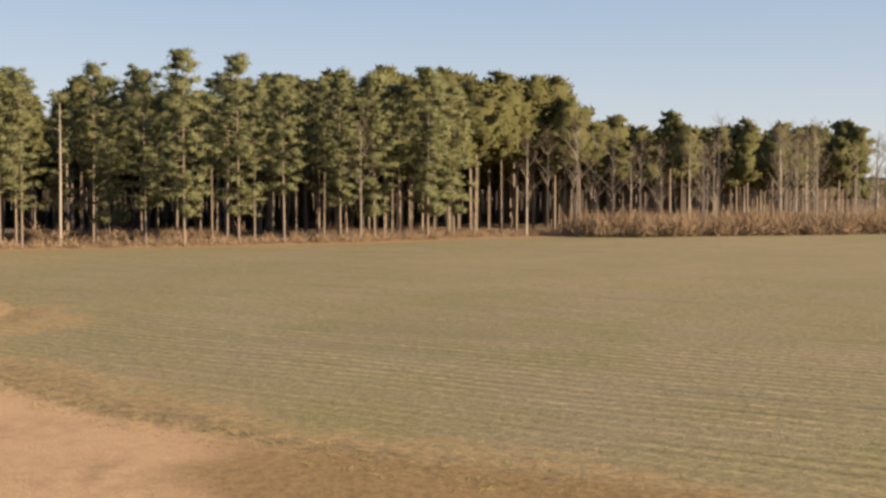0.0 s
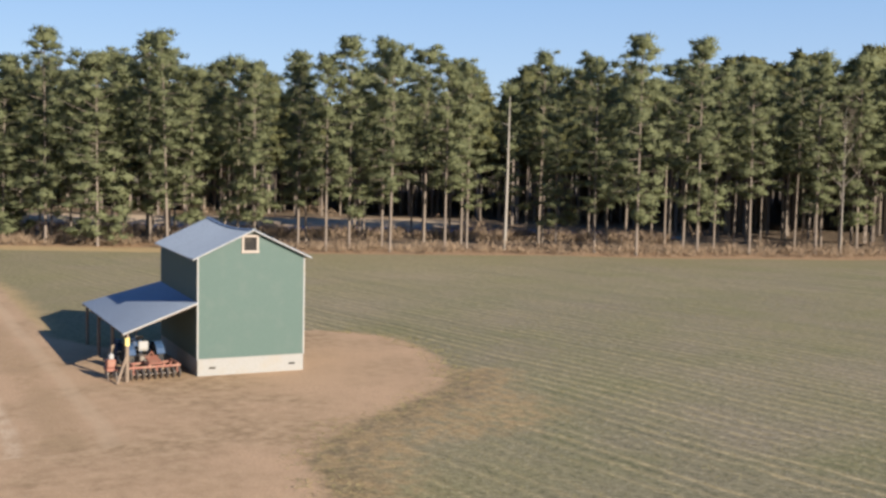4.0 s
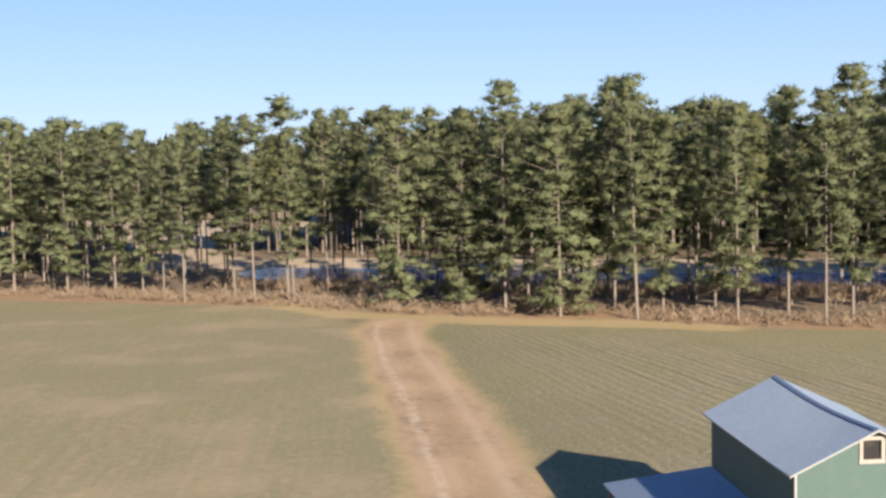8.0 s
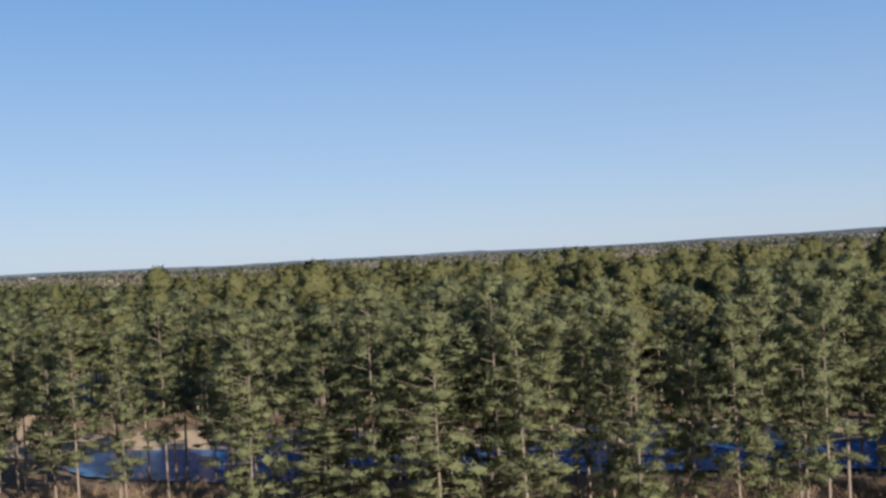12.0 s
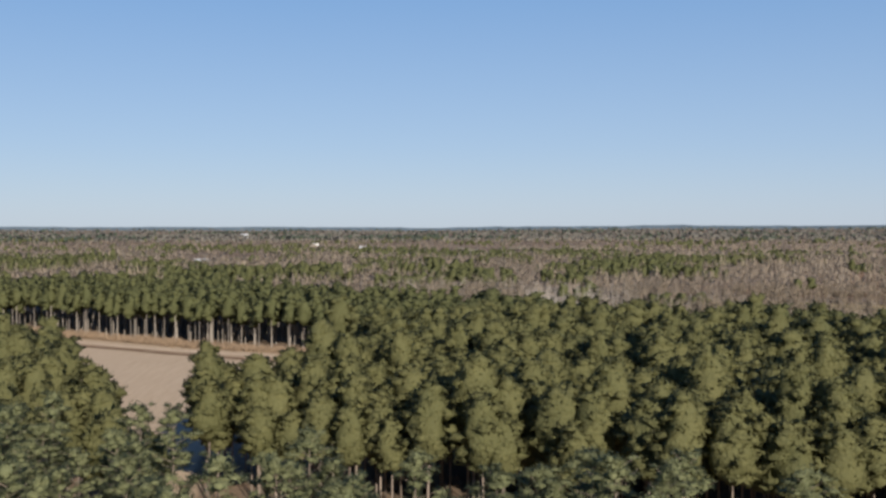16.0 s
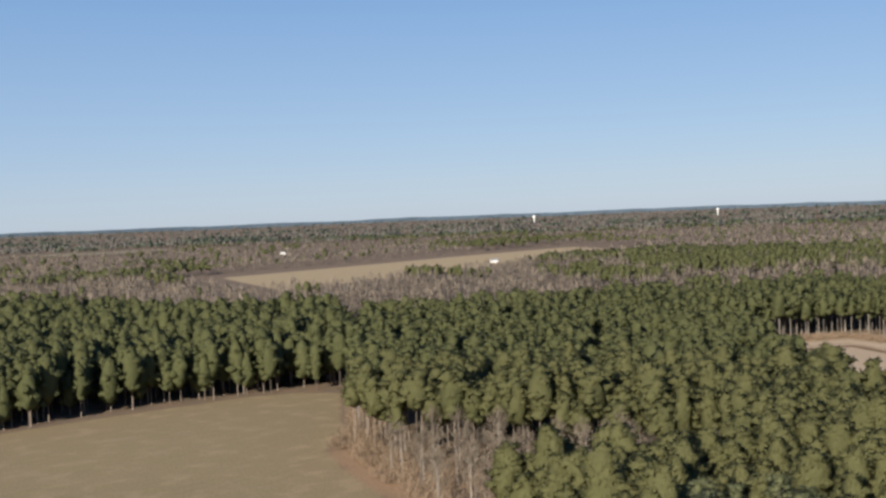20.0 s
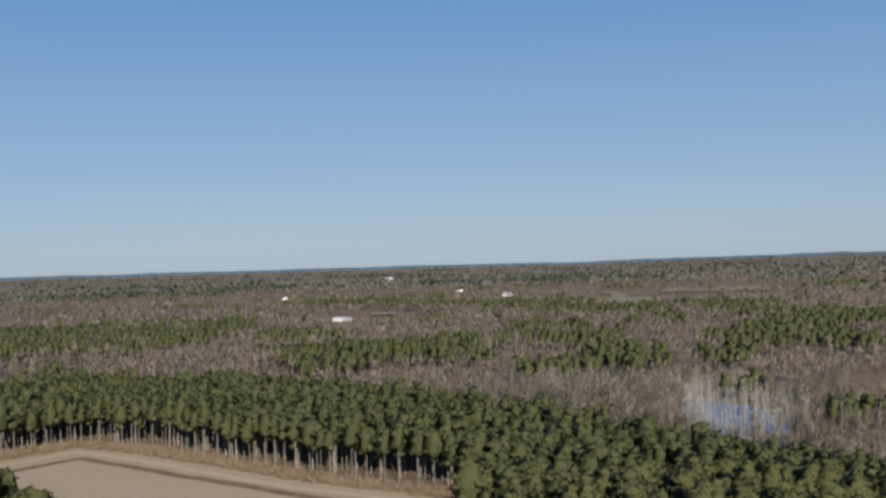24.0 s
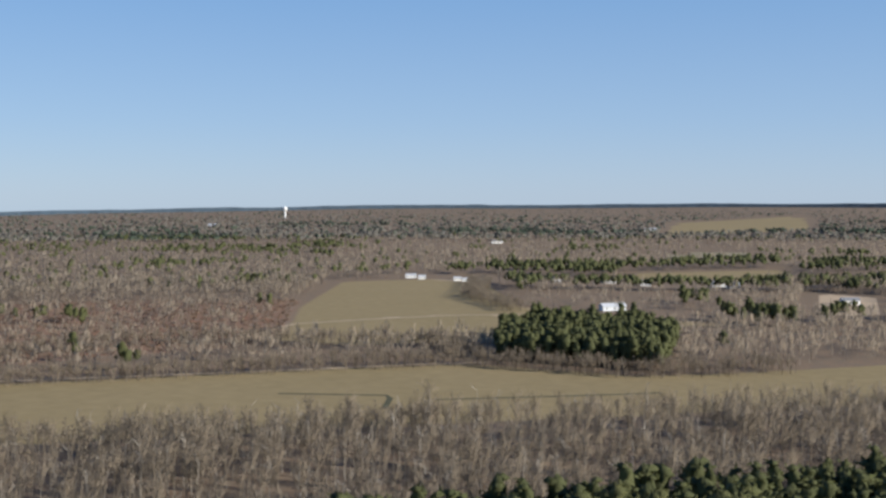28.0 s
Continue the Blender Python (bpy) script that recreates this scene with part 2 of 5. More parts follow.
FIELD_6 = [(-880, -1010), (-1319, -985), (-1560, -945), (-1500, -820), (-1007, -764), (-730, -752)]
FIELD_7 = [(-930, 877), (-930, 1001), (-842, 1026), (-662, 832), (-453, 814), (-512, 745), (-583, 675), (-670, 533)]
ROAD_A = [(-686, 543), (-710, 572), (-724, 612), (-700, 675), (-667, 737), (-622, 783), (-560, 803)]
ROAD_B = [(-655, 318), (-600, 388), (-557, 446), (-506, 518), (-484, 541)]
DITCH_A = [(-505, 391), (-459, 421), (-452, 416), (-437, 395)]
DITCH_B = [(-433, 426), (-375, 488), (-355, 512)]
SAND_LOT = [(-423, 922), (-501, 1138), (-440, 1125), (-385, 960)]
CUTOVER = [(-713, 280), (-690, 400), (-655, 500), (-690, 566), (-870, 760), (-1010, 640), (-1060, 540), (-850, 420), (-780, 300)]
SWAMP = [(-625, 112), (-645, 124), (-612, 143), (-569, 153), (-530, 140), (-490, 124), (-485, 108), (-535, 100)]
PINE_CLUMP = [(-486, 550), (-385, 572), (-420, 660), (-490, 740), (-545, 640)]
SOUTH_PINES = [(-120, -352), (-238, -336), (-294, -320), (-326, -298), (-425, -388), (-440, -406), (-431, -536), (-419, -702), (-250, -640), (-100, -480)]


SAND_ROAD = [(-487, -194), (-526, -166), (-497, -128), (-470, -97), (-440, -62), (-416, -24), (-404, -3)]
SAND_DITCH = [(-478, -184), (-511, -160), (-464, -103), (-443, -76), (-424, -54), (-400, -17)]
HOME_STRIP = [(-1010, 1060), (-905, 1066), (-775, 1080), (-635, 1120), (-540, 1240), (-500, 1400), (-560, 1420), (-600, 1290), (-734, 1200), (-850, 1140), (-940, 1120)]
HOME_YARDS = [(-842, 1036), (-662, 842), (-470, 824), (-480, 1000), (-600, 1180), (-775, 1105)]
MIXED_PINES = [(-1380, -640), (-1560, -620), (-1500, -300), (-1250, -220), (-1047, -235), (-995, -268), (-938, -360), (-907, -436), (-979, -529), (-1150, -620)]
PINE_ISLES = ([(-955, 216), (-937, 258), (-1012, 331), (-1026, 403), (-1130, 440), (-1200, 400), (-1110, 285)], [(-753, -101), (-750, -85), (-845, -41), (-832, 12), (-930, 18), (-960, -52), (-900, -150)], [(-720, 33), (-700, 67), (-740, 120), (-830, 150), (-860, 120), (-791, 79)], [(-841, 84), (-862, 107), (-1000, 135), (-1020, 110)])


def sdf(points, poly, closed=True):
    """Signed distance of points to an outline: positive inside; for an open line, minus the distance."""
    p = np.asarray(points, float)
    q = np.asarray(poly, float)
    a, b = q, np.roll(q, -1, 0)
    if not closed:
        a, b = q[:-1], q[1:]
    best, inside = np.full(len(p), 1e9), np.zeros(len(p), bool)
    for (ax, ay), (bx, by) in zip(a, b):
        d = np.array((bx - ax, by - ay))
        s = np.clip(((p[:, 0] - ax) * d[0] + (p[:, 1] - ay) * d[1]) / (d @ d), 0, 1)
        best = np.minimum(best, np.hypot(p[:, 0] - ax - s * d[0], p[:, 1] - ay - s * d[1]))
        if closed and ay != by:
            cross = (ay > p[:, 1]) != (by > p[:, 1])
            inside ^= cross & (p[:, 0] < (bx - ax) * (p[:, 1] - ay) / (by - ay) + ax)
    return np.where(inside, best, -best) if closed else -best


def land(x, y):
    """Height of the land: flat round the farm, then slowly rising swells far out."""
    x, y = np.asarray(x, float), np.asarray(y, float)
    r, yaw = np.hypot(x, y), np.degrees(np.arctan2(-x, y))
    top = np.interp(yaw, (-180, -30, 20, 45, 62, 85, 110, 150, 180), (30, 58, 62, 52, 31, 22, 30, 35, 30))
    s = np.clip((r - 1300) / 3500, 0, 1)
    return top * s * s * (3 - 2 * s) + np.where(r > 1300, 3 * np.sin(x / 310.0) * np.sin(y / 270.0), 0) * s


# ---- ground ----
def lines(lo, near_lo, near_hi, mid_lo, mid_hi, hi, fine, middle, coarse):
    far = lambda a, b, n: a + (b - a) * np.linspace(0, 1, n, endpoint=False) ** 0.55 if b > a else a
    low = mid_lo - (mid_lo - lo) * np.linspace(1, 0, coarse, endpoint=False) ** 1.9
    high = mid_hi + (hi - mid_hi) * np.linspace(0, 1, coarse + 1)[1:] ** 1.9
    return np.concatenate([low, np.arange(mid_lo, near_lo, middle), np.arange(near_lo, near_hi, fine), np.arange(near_hi, mid_hi, middle), [mid_hi], high])


gx = lines(-5600, -130, 76, -1080, 120, 5600, 2.4, 16.0, 30)
gy = lines(-5600, -66, 200, -1020, 1360, 5600, 2.4, 17.0, 30)
GX, GY = np.meshgrid(gx, gy, indexing="ij")
flat = np.stack([GX.ravel(), GY.ravel()], 1)
d_pond = np.maximum(sdf(flat, POND), sdf(flat, SWAMP))
rel = np.array([noise.noise((x * 0.06, y * 0.06, 0)) * 0.10 + noise.noise((x * 0.4, y * 0.4, 3)) * 0.03 for x, y in flat])
d_yard = np.maximum(sdf(flat, YARD), 3.0 + sdf(flat, TRACK, False))
gz = land(flat[:, 0], flat[:, 1]) + rel * np.clip(-sdf(flat, [(-13, -9), (2, -9), (2, 5), (-13, 5)]) / 4, 0, 1) - np.clip((d_pond + 4) / 6, 0, 1) * 1.4
idx = np.arange(len(flat)).reshape(len(gx), len(gy))
quads = np.stack([idx[:-1, :-1], idx[1:, :-1], idx[1:, 1:], idx[:-1, 1:]], -1).reshape(-1, 4)


def ground_material():
    m, t, b = node_mat("ground_cover", 0.95, 0.0, 0.15)
    at = coords(t)
    n_big, n_mid, n_fine, n_grit = noise_tex(t, at, 0.012, 4), noise_tex(t, at, 0.11, 4), noise_tex(t, at, 1.3, 5, 0.65), noise_tex(t, at, 9.0, 4, 0.7)

    def zone(name, width, wobble):
        a = t.nodes.new("ShaderNodeAttribute")
        a.attribute_name = name
        d = calc(t, "ADD", a.outputs["Fac"], calc(t, "MULTIPLY", calc(t, "SUBTRACT", n_fine, 0.5), wobble))
        d = calc(t, "ADD", d, calc(t, "MULTIPLY", calc(t, "SUBTRACT", n_mid, 0.5), wobble * 2))
        s = t.nodes.new("ShaderNodeMapRange")
        s.interpolation_type = "SMOOTHSTEP"
        s.inputs[1].default_value, s.inputs[2].default_value = -width, width
        t.links.new(d, s.inputs[0])
        return s.outputs[0]

    def rows(angle, period, amount):
        r = nd(t, "ShaderNodeVectorRotate", Angle=radians(angle))
        r.rotation_type = "Z_AXIS"
        t.links.new(at, r.inputs["Vector"])
        sep = t.nodes.new("ShaderNodeSeparateXYZ")
        t.links.new(r.outputs[0], sep.inputs[0])
        v = calc(t, "ADD", sep.outputs[1], calc(t, "MULTIPLY", n_mid, 1.5))
        v = calc(t, "ADD", v, calc(t, "MULTIPLY", n_fine, amount))
        st = t.nodes.new("ShaderNodeVectorMath")
        st.operation = "MULTIPLY"
        st.inputs[1].default_value = (0.035, 1.0, 1.0)
        t.links.new(r.outputs[0], st.inputs[0])
        return calc(t, "MULTIPLY_ADD", calc(t, "SINE", calc(t, "MULTIPLY", v, 2 * math.pi / period)), 0.5, 0.5), noise_tex(t, st.outputs[0], 1.25, 3, 0.6)

    litter = ramp(t, n_fine, [(0.3, (0.13, 0.088, 0.056)), (0.7, (0.27, 0.19, 0.125))])
    litter = mix(t, ramp(t, n_mid, [(0.4, (0, 0, 0)), (0.6, (1, 1, 1))]), litter, (0.17, 0.13, 0.09))
    # the two home fields with their drilled rows
    w1, v1 = rows(-6, 0.98, 0.62)
    w2, v2 = rows(4, 1.1, 0.8)
    speck = calc(t, "MULTIPLY_ADD", n_grit, 0.5, calc(t, "MULTIPLY", noise_tex(t, at, 3.2, 3, 0.6), 0.5))
    green = mix(t, ramp(t, n_mid, [(0.35, (0, 0, 0)), (0.65, (1, 1, 1))]), ramp(t, speck, [(0.36, (0.066, 0.07, 0.032)), (0.64, (0.2, 0.192, 0.095))]), ramp(t, speck, [(0.36, (0.076, 0.068, 0.05)), (0.64, (0.215, 0.188, 0.142))]))
    straw = ramp(t, speck, [(0.35, (0.2, 0.155, 0.075)), (0.65, (0.45, 0.36, 0.2))])
    patch = ramp(t, n_big, [(0.4, (0, 0, 0)), (0.62, (1, 1, 1))])
    patchy = calc(t, "MULTIPLY_ADD", patch, 0.22, calc(t, "MULTIPLY", n_mid, 0.4))
    lush = mix(t, patchy, green, straw)
    inner = t.nodes.new("ShaderNodeAttribute")
    inner.attribute_name = "main_field"
    drilled = t.nodes.new("ShaderNodeMapRange")
    drilled.inputs[1].default_value, drilled.inputs[2].default_value = 2.0, 16.0
    t.links.new(inner.outputs["Fac"], drilled.inputs[0])
    pale = calc(t, "MULTIPLY", calc(t, "POWER", w1, 3.5), ramp(t, v1, [(0.38, (0.12, 0.12, 0.12)), (0.56, (1.0, 1.0, 1.0))]))
    pale = calc(t, "MULTIPLY", calc(t, "MULTIPLY", pale, drilled.outputs[0]), ramp(t, n_fine, [(0.34, (0.2, 0.2, 0.2)), (0.6, (1.0, 1.0, 1.0))]))
    row_a = mix(t, pale, lush, straw)
    dark = calc(t, "MULTIPLY", calc(t, "POWER", calc(t, "SUBTRACT", 1.0, w1), 7.0), ramp(t, v1, [(0.34, (0.7, 0.7, 0.7)), (0.5, (0.04, 0.04, 0.04))]))
    row_a = mix(t, calc(t, "MULTIPLY", dark, drilled.outputs[0]), row_a, (0.06, 0.055, 0.036))
    row_a = mix(t, calc(t, "MULTIPLY_ADD", drilled.outputs[0], -0.45, 0.45), row_a, ramp(t, speck, [(0.36, (0.16, 0.13, 0.065)), (0.64, (0.3, 0.25, 0.13))]))
    husk = noise_tex(t, at, 16.0, 2, 0.5)
    row_a = mix(t, calc(t, "MULTIPLY", ramp(t, husk, [(0.62, (0, 0, 0)), (0.7, (0.7, 0.7, 0.7))]), drilled.outputs[0]), row_a, (0.52, 0.46, 0.35))
    left = mix(t, calc(t, "MULTIPLY_ADD", patch, 0.3, 0.5), green, ramp(t, n_fine, [(0.3, (0.26, 0.195, 0.11)), (0.7, (0.4, 0.3, 0.175))]))
    row_b = mix(t, ramp(t, v2, [(0.4, (0, 0, 0)), (0.62, (0.4, 0.4, 0.4))]), left, ramp(t, speck, [(0.36, (0.17, 0.162, 0.076)), (0.64, (0.36, 0.325, 0.17))]))
    litter = mix(t, calc(t, "MULTIPLY", zone("wood_edge", 2.5, 4.0), 0.75), litter, ramp(t, n_fine, [(0.3, (0.25, 0.148, 0.08)), (0.7, (0.42, 0.275, 0.155))]))
    col = mix(t, zone("far_field", 3.0, 2.0), litter, mix(t, calc(t, "MAXIMUM", zone("south", 20, 5), calc(t, "MULTIPLY", n_big, 0.25)), mix(t, n_mid, (0.185, 0.142, 0.068), (0.285, 0.22, 0.11)), mix(t, n_mid, (0.31, 0.23, 0.13), (0.46, 0.35, 0.205))))
    col = mix(t, zone("cutover", 6.0, 14.0), col, ramp(t, n_mid, [(0.4, (0.24, 0.125, 0.075)), (0.62, (0.21, 0.165, 0.115))]))
    row_b = mix(t, calc(t, "MULTIPLY", zone("left_far", 40, 10), 0.7), row_b, ramp(t, n_fine, [(0.3, (0.2, 0.14, 0.075)), (0.7, (0.36, 0.265, 0.15))]))
    row_b = mix(t, ramp(t, v2, [(0.4, (0, 0, 0)), (0.6, (0.38, 0.38, 0.38))]), row_b, (0.19, 0.165, 0.08))
    row_b = mix(t, ramp(t, n_mid, [(0.5, (0, 0, 0)), (0.68, (0.4, 0.4, 0.4))]), row_b, (0.4, 0.29, 0.17))
    col = mix(t, zone("left_field", 1.2, 1.5), col, row_b)
    col = mix(t, zone("main_field", 0.8, 1.2), col, row_a)
    sand = ramp(t, calc(t, "MULTIPLY_ADD", n_fine, 0.5, calc(t, "MULTIPLY", v2, 0.5)), [(0.3, (0.36, 0.268, 0.172)), (0.7, (0.5, 0.385, 0.265))])
    col = mix(t, calc(t, "MULTIPLY", zone("verge", 1.0, 2.0), 0.75), col, ramp(t, n_grit, [(0.3, (0.3, 0.205, 0.1)), (0.7, (0.52, 0.37, 0.185))]))
    col = mix(t, calc(t, "MULTIPLY", zone("sand_rim", 2.0, 3.0), 0.85), col, ramp(t, n_fine, [(0.3, (0.28, 0.19, 0.1)), (0.7, (0.46, 0.33, 0.185))]))
    col = mix(t, zone("sand", 1.0, 1.0), col, sand)
    golden = ramp(t, speck, [(0.36, (0.2, 0.135, 0.065)), (0.64, (0.4, 0.285, 0.15))])
    col = mix(t, calc(t, "MULTIPLY", zone("yard_gold", 1.3, 3.0), ramp(t, n_fine, [(0.4, (0.15, 0.15, 0.15)), (0.58, (0.95, 0.95, 0.95))])), col, golden)
    col = mix(t, calc(t, "MULTIPLY", zone("yard_edge", 0.9, 2.2), ramp(t, n_fine, [(0.35, (0.8, 0.8, 0.8)), (0.6, (0.08, 0.08, 0.08))])), col, ramp(t, speck, [(0.36, (0.085, 0.058, 0.034)), (0.64, (0.22, 0.155, 0.09))]))
    umber = ramp(t, speck, [(0.36, (0.12, 0.078, 0.035)), (0.64, (0.27, 0.185, 0.085))])
    clay = ramp(t, n_grit, [(0.25, (0.31, 0.198, 0.115)), (0.75, (0.51, 0.35, 0.218))])
    clay = mix(t, ramp(t, n_mid, [(0.42, (0, 0, 0)), (0.6, (1, 1, 1))]), clay, ramp(t, n_fine, [(0.35, (0.25, 0.168, 0.095)), (0.7, (0.44, 0.305, 0.185))]))
    col = mix(t, zone("yard", 0.45, 0.9), col, clay)
    col = mix(t, calc(t, "MULTIPLY", zone("brown_grass", 1.2, 1.6), 0.85), col, umber)
    lane = t.nodes.new("ShaderNodeAttribute")
    lane.attribute_name = "lane_offset"
    side = calc(t, "ADD", lane.outputs["Fac"], calc(t, "MULTIPLY", calc(t, "SUBTRACT", n_mid, 0.5), 0.9))

    def wheel_mark(centre, half):
        r = t.nodes.new("ShaderNodeMapRange")
        r.interpolation_type = "SMOOTHSTEP"
        r.inputs[1].default_value, r.inputs[2].default_value = half, half * 0.3
        t.links.new(calc(t, "ABSOLUTE", calc(t, "SUBTRACT", side, centre)), r.inputs[0])
        return r.outputs[0]

    col = mix(t, calc(t, "MULTIPLY", wheel_mark(0.2, 1.1), ramp(t, n_fine, [(0.4, (0.05, 0.05, 0.05)), (0.65, (0.4, 0.4, 0.4))])), col, umber)
    col = mix(t, calc(t, "MULTIPLY", wheel_mark(-1.75, 0.5), ramp(t, n_fine, [(0.35, (0.05, 0.05, 0.05)), (0.6, (0.55, 0.55, 0.55))])), col, ramp(t, n_grit, [(0.3, (0.42, 0.32, 0.22)), (0.7, (0.58, 0.46, 0.33))]))
    col = mix(t, calc(t, "MULTIPLY", wheel_mark(1.7, 0.55), 0.35), col, (0.46, 0.34, 0.22))
    t.links.new(col, b.inputs["Base Color"])
    a = t.nodes.new("ShaderNodeAttribute")
    a.attribute_name = "main_field"
    h = calc(t, "ADD", calc(t, "MULTIPLY", n_grit, 0.5), calc(t, "MULTIPLY", w1, 0.06))
    bump(t, b, h, 0.5, 0.12)
    return m


ground_me = shape("ground", np.column_stack([flat, gz]), quads, ground_material(), True)
verge = np.maximum.reduce([np.where(flat[:, 0] < -16, 3.8 + sdf(flat, TRACK[3:], False), -40), 2.6 + sdf(flat, [(-104, -17), (-94, -12), (-88, -5), (-82, 3), (-77, 14), (-69, 25)], False), 0.3 + sdf(flat, [(10, 8), (12, 4), (12, 0), (20, -4), (38, -7.2), (54, -7)], False)])
fields = np.maximum.reduce([sdf(flat, p) for p in (FIELD_7, FIELD_1, FIELD_2, FIELD_3, FIELD_4, FIELD_5, FIELD_6)])
sands = np.maximum.reduce([sdf(flat, SAND), sdf(flat, CORRIDOR), sdf(flat, SAND_LOT), 3.0 + sdf(flat, LANE, False), 11 + sdf(flat, [(-178, -40), (-176, -22), (-166, 0), (-150, 26), (-136, 54), (-128, 80)], False), 3.2 + sdf(flat, [(-677, 533), (-727, 612), (-673, 752), (-560, 777)], False), 6 + sdf(flat, [(-960, 1040), (-860, 1060)], False)])
GOLD = [(5.5, 7.6), (8.0, 8.5), (13.5, 8.2), (15.2, 4.6), (13.3, 0.2), (11.8, -0.9), (9.5, 3.8)]
field_side = (flat[:, 0] > 4) & (flat[:, 1] > -9.5)
tx, ty = np.array(TRACK[::-1]).T
lane_offset = np.where((flat[:, 0] > -86) & (flat[:, 0] < 12), flat[:, 1] - np.interp(flat[:, 0], tx, ty), 30)
for name, value in (("main_field", sdf(flat, MAIN_FIELD)), ("left_field", sdf(flat, LEFT_FIELD)), ("far_field", fields), ("cutover", sdf(flat, CUTOVER)), ("sand", sands), ("verge", verge), ("yard", d_yard), ("left_far", -flat[:, 1] - 95), ("wood_edge", sdf(flat, EDGE[3:], False) + 7), ("sand_rim", sdf(flat, SAND) + 8), ("south", -flat[:, 1] - 300), ("brown_grass", sdf(flat, [(42, -8.6), (46.4, -7.2), (53, -6), (63, -4.5), (67, -9), (52, -10), (48.5, -13), (45, -11.5)])), ("yard_edge", np.where(field_side, d_yard + 2.0, -40)), ("yard_gold", np.maximum(np.where(field_side, d_yard + 3.4, -40), sdf(flat, GOLD) + 1.0)), ("lane_offset", lane_offset)):
    at_ = ground_me.attributes.new(name, "FLOAT", "POINT")
    at_.data.foreach_set("value", np.clip(value, -60, 60).astype(np.float32))
tagged(new("ground", ground_me), "farm fields, dirt yard and woodland floor", "ground", kind="structure")


def ribbon(name, line, width, material, label, lift=0.06):
    q = np.array(line, float)
    d = np.gradient(q, axis=0)
    nrm = np.stack([-d[:, 1], d[:, 0]], 1) / np.linalg.norm(d, axis=1, keepdims=True) * width / 2
    v = np.concatenate([np.column_stack([q + nrm, land(*(q + nrm).T) + lift]), np.column_stack([q - nrm, land(*(q - nrm).T) + lift])])
    n = len(q)
    me = shape(name, v, np.array([(k, n + k, n + k + 1, k + 1) for k in range(n - 1)]), material)
    tagged(new(name, me), label, name.split("_")[0], kind="structure")


DIRT = plain("pale_dirt", (0.42, 0.33, 0.22), 0.95, vary=0.3, scale=0.3, dirt=(0.26, 0.2, 0.12))
DITCH = plain("dark_ditch_grass", (0.075, 0.07, 0.035), 0.95, vary=0.3, scale=0.3, dirt=(0.05, 0.045, 0.03))
def fine_line(line, step=4.0):
    q = np.array(line, float)
    d = np.concatenate([[0], np.cumsum(np.hypot(*np.diff(q, axis=0).T))])
    u = np.arange(0, d[-1], step)
    wob = np.array([noise.noise((k * 0.06, d[-1], 0.0)) for k in u])
    return np.stack([np.interp(u, d, q[:, 0]) + wob, np.interp(u, d, q[:, 1]) - wob], 1)


for line in (ROAD_A, ROAD_B):
    ribbon("road_dirt", line, 4.5, DIRT, "pale dirt road along the edge of the fields", 0.2)
ribbon("road_dirt", fine_line(SAND_ROAD), 5.0, plain("sandy_road", (0.5, 0.38, 0.26), 0.95, vary=0.2, scale=0.25, dirt=(0.3, 0.2, 0.12)), "pale sandy road round the bare field", 0.2)
ribbon("ground_ditch", fine_line(SAND_DITCH), 5.0, plain("brown_ditch_grass", (0.2, 0.125, 0.07), 0.95, vary=0.45, scale=0.3, dirt=(0.36, 0.26, 0.16), dirt_amount=0.6), "brown grassy ditch between road and bare field", 0.22)
for line in (DITCH_A, DITCH_B):
    ribbon("ground_ditch", line, 3.0, DITCH, "narrow dark ditch through the field", 0.08)


# ---- water ----
def water_material():
    m, t, b = node_mat("sky_tinted_water", 0.1, 0.0, 0.5)
    # blue of the reflected sky, put into the base colour
    b.inputs["Base Color"].default_value = (0.06, 0.18, 0.38, 1)
    bump(t, b, noise_tex(t, coords(t), 1.8, 4), 0.35, 0.2)
    return m


WATER = water_material()
for name, poly, label in (("water_pond", POND, "dark blue farm pond among tall pines"), ("water_swamp", SWAMP, "blue open water of a wooded swamp")):
    bm = bmesh.new()
    bm.faces.new([bm.verts.new((x, y, -0.45)) for x, y in poly])
    me = bpy.data.meshes.new(name)
    bm.to_mesh(me)
    bm.free()
    me.materials.append(WATER)
    tagged(new(name, me), label, "water", kind="structure")


# ---- trees ----
rng = np.random.default_rng(7)


def soften(me, v, axis_pull):
    """Shading normals of loose leaves: turned outwards from the plant, so that crowns shade as a whole."""
    out = v.copy()
    out[:, 2] = axis_pull
    out /= np.linalg.norm(out, axis=1, keepdims=True) + 1e-6
    t = v.reshape(-1, 3, 3)
    n = np.cross(t[:, 1] - t[:, 0], t[:, 2] - t[:, 0])
    n /= np.linalg.norm(n, axis=1, keepdims=True) + 1e-9
    return out * 0.9 + np.repeat(n, 3, 0) * 0.35


def lumps(c, size, rng, sides=5):
    """Uneven closed lumps of massed needles, as loose triangles."""
    ang = np.arange(sides) * 2 * math.pi / sides
    ring = np.stack([np.cos(ang), np.sin(ang), 0 * ang], 1)
    pts = np.concatenate([[(0, 0, 1)], ring, [(0, 0, -1)]])
    tri = [(0, 1 + k, 1 + (k + 1) % sides) for k in range(sides)] + [(sides + 1, 1 + (k + 1) % sides, 1 + k) for k in range(sides)]
    v = pts[None] * rng.uniform(0.75, 1.25, (len(c), len(pts), 1)) * np.asarray(size)[:, None, :]
    a = rng.uniform(0, 6.3, len(c))[:, None]
    v = np.stack([v[..., 0] * np.cos(a) - v[..., 1] * np.sin(a), v[..., 0] * np.sin(a) + v[..., 1] * np.cos(a), v[..., 2]], -1) + c[:, None]
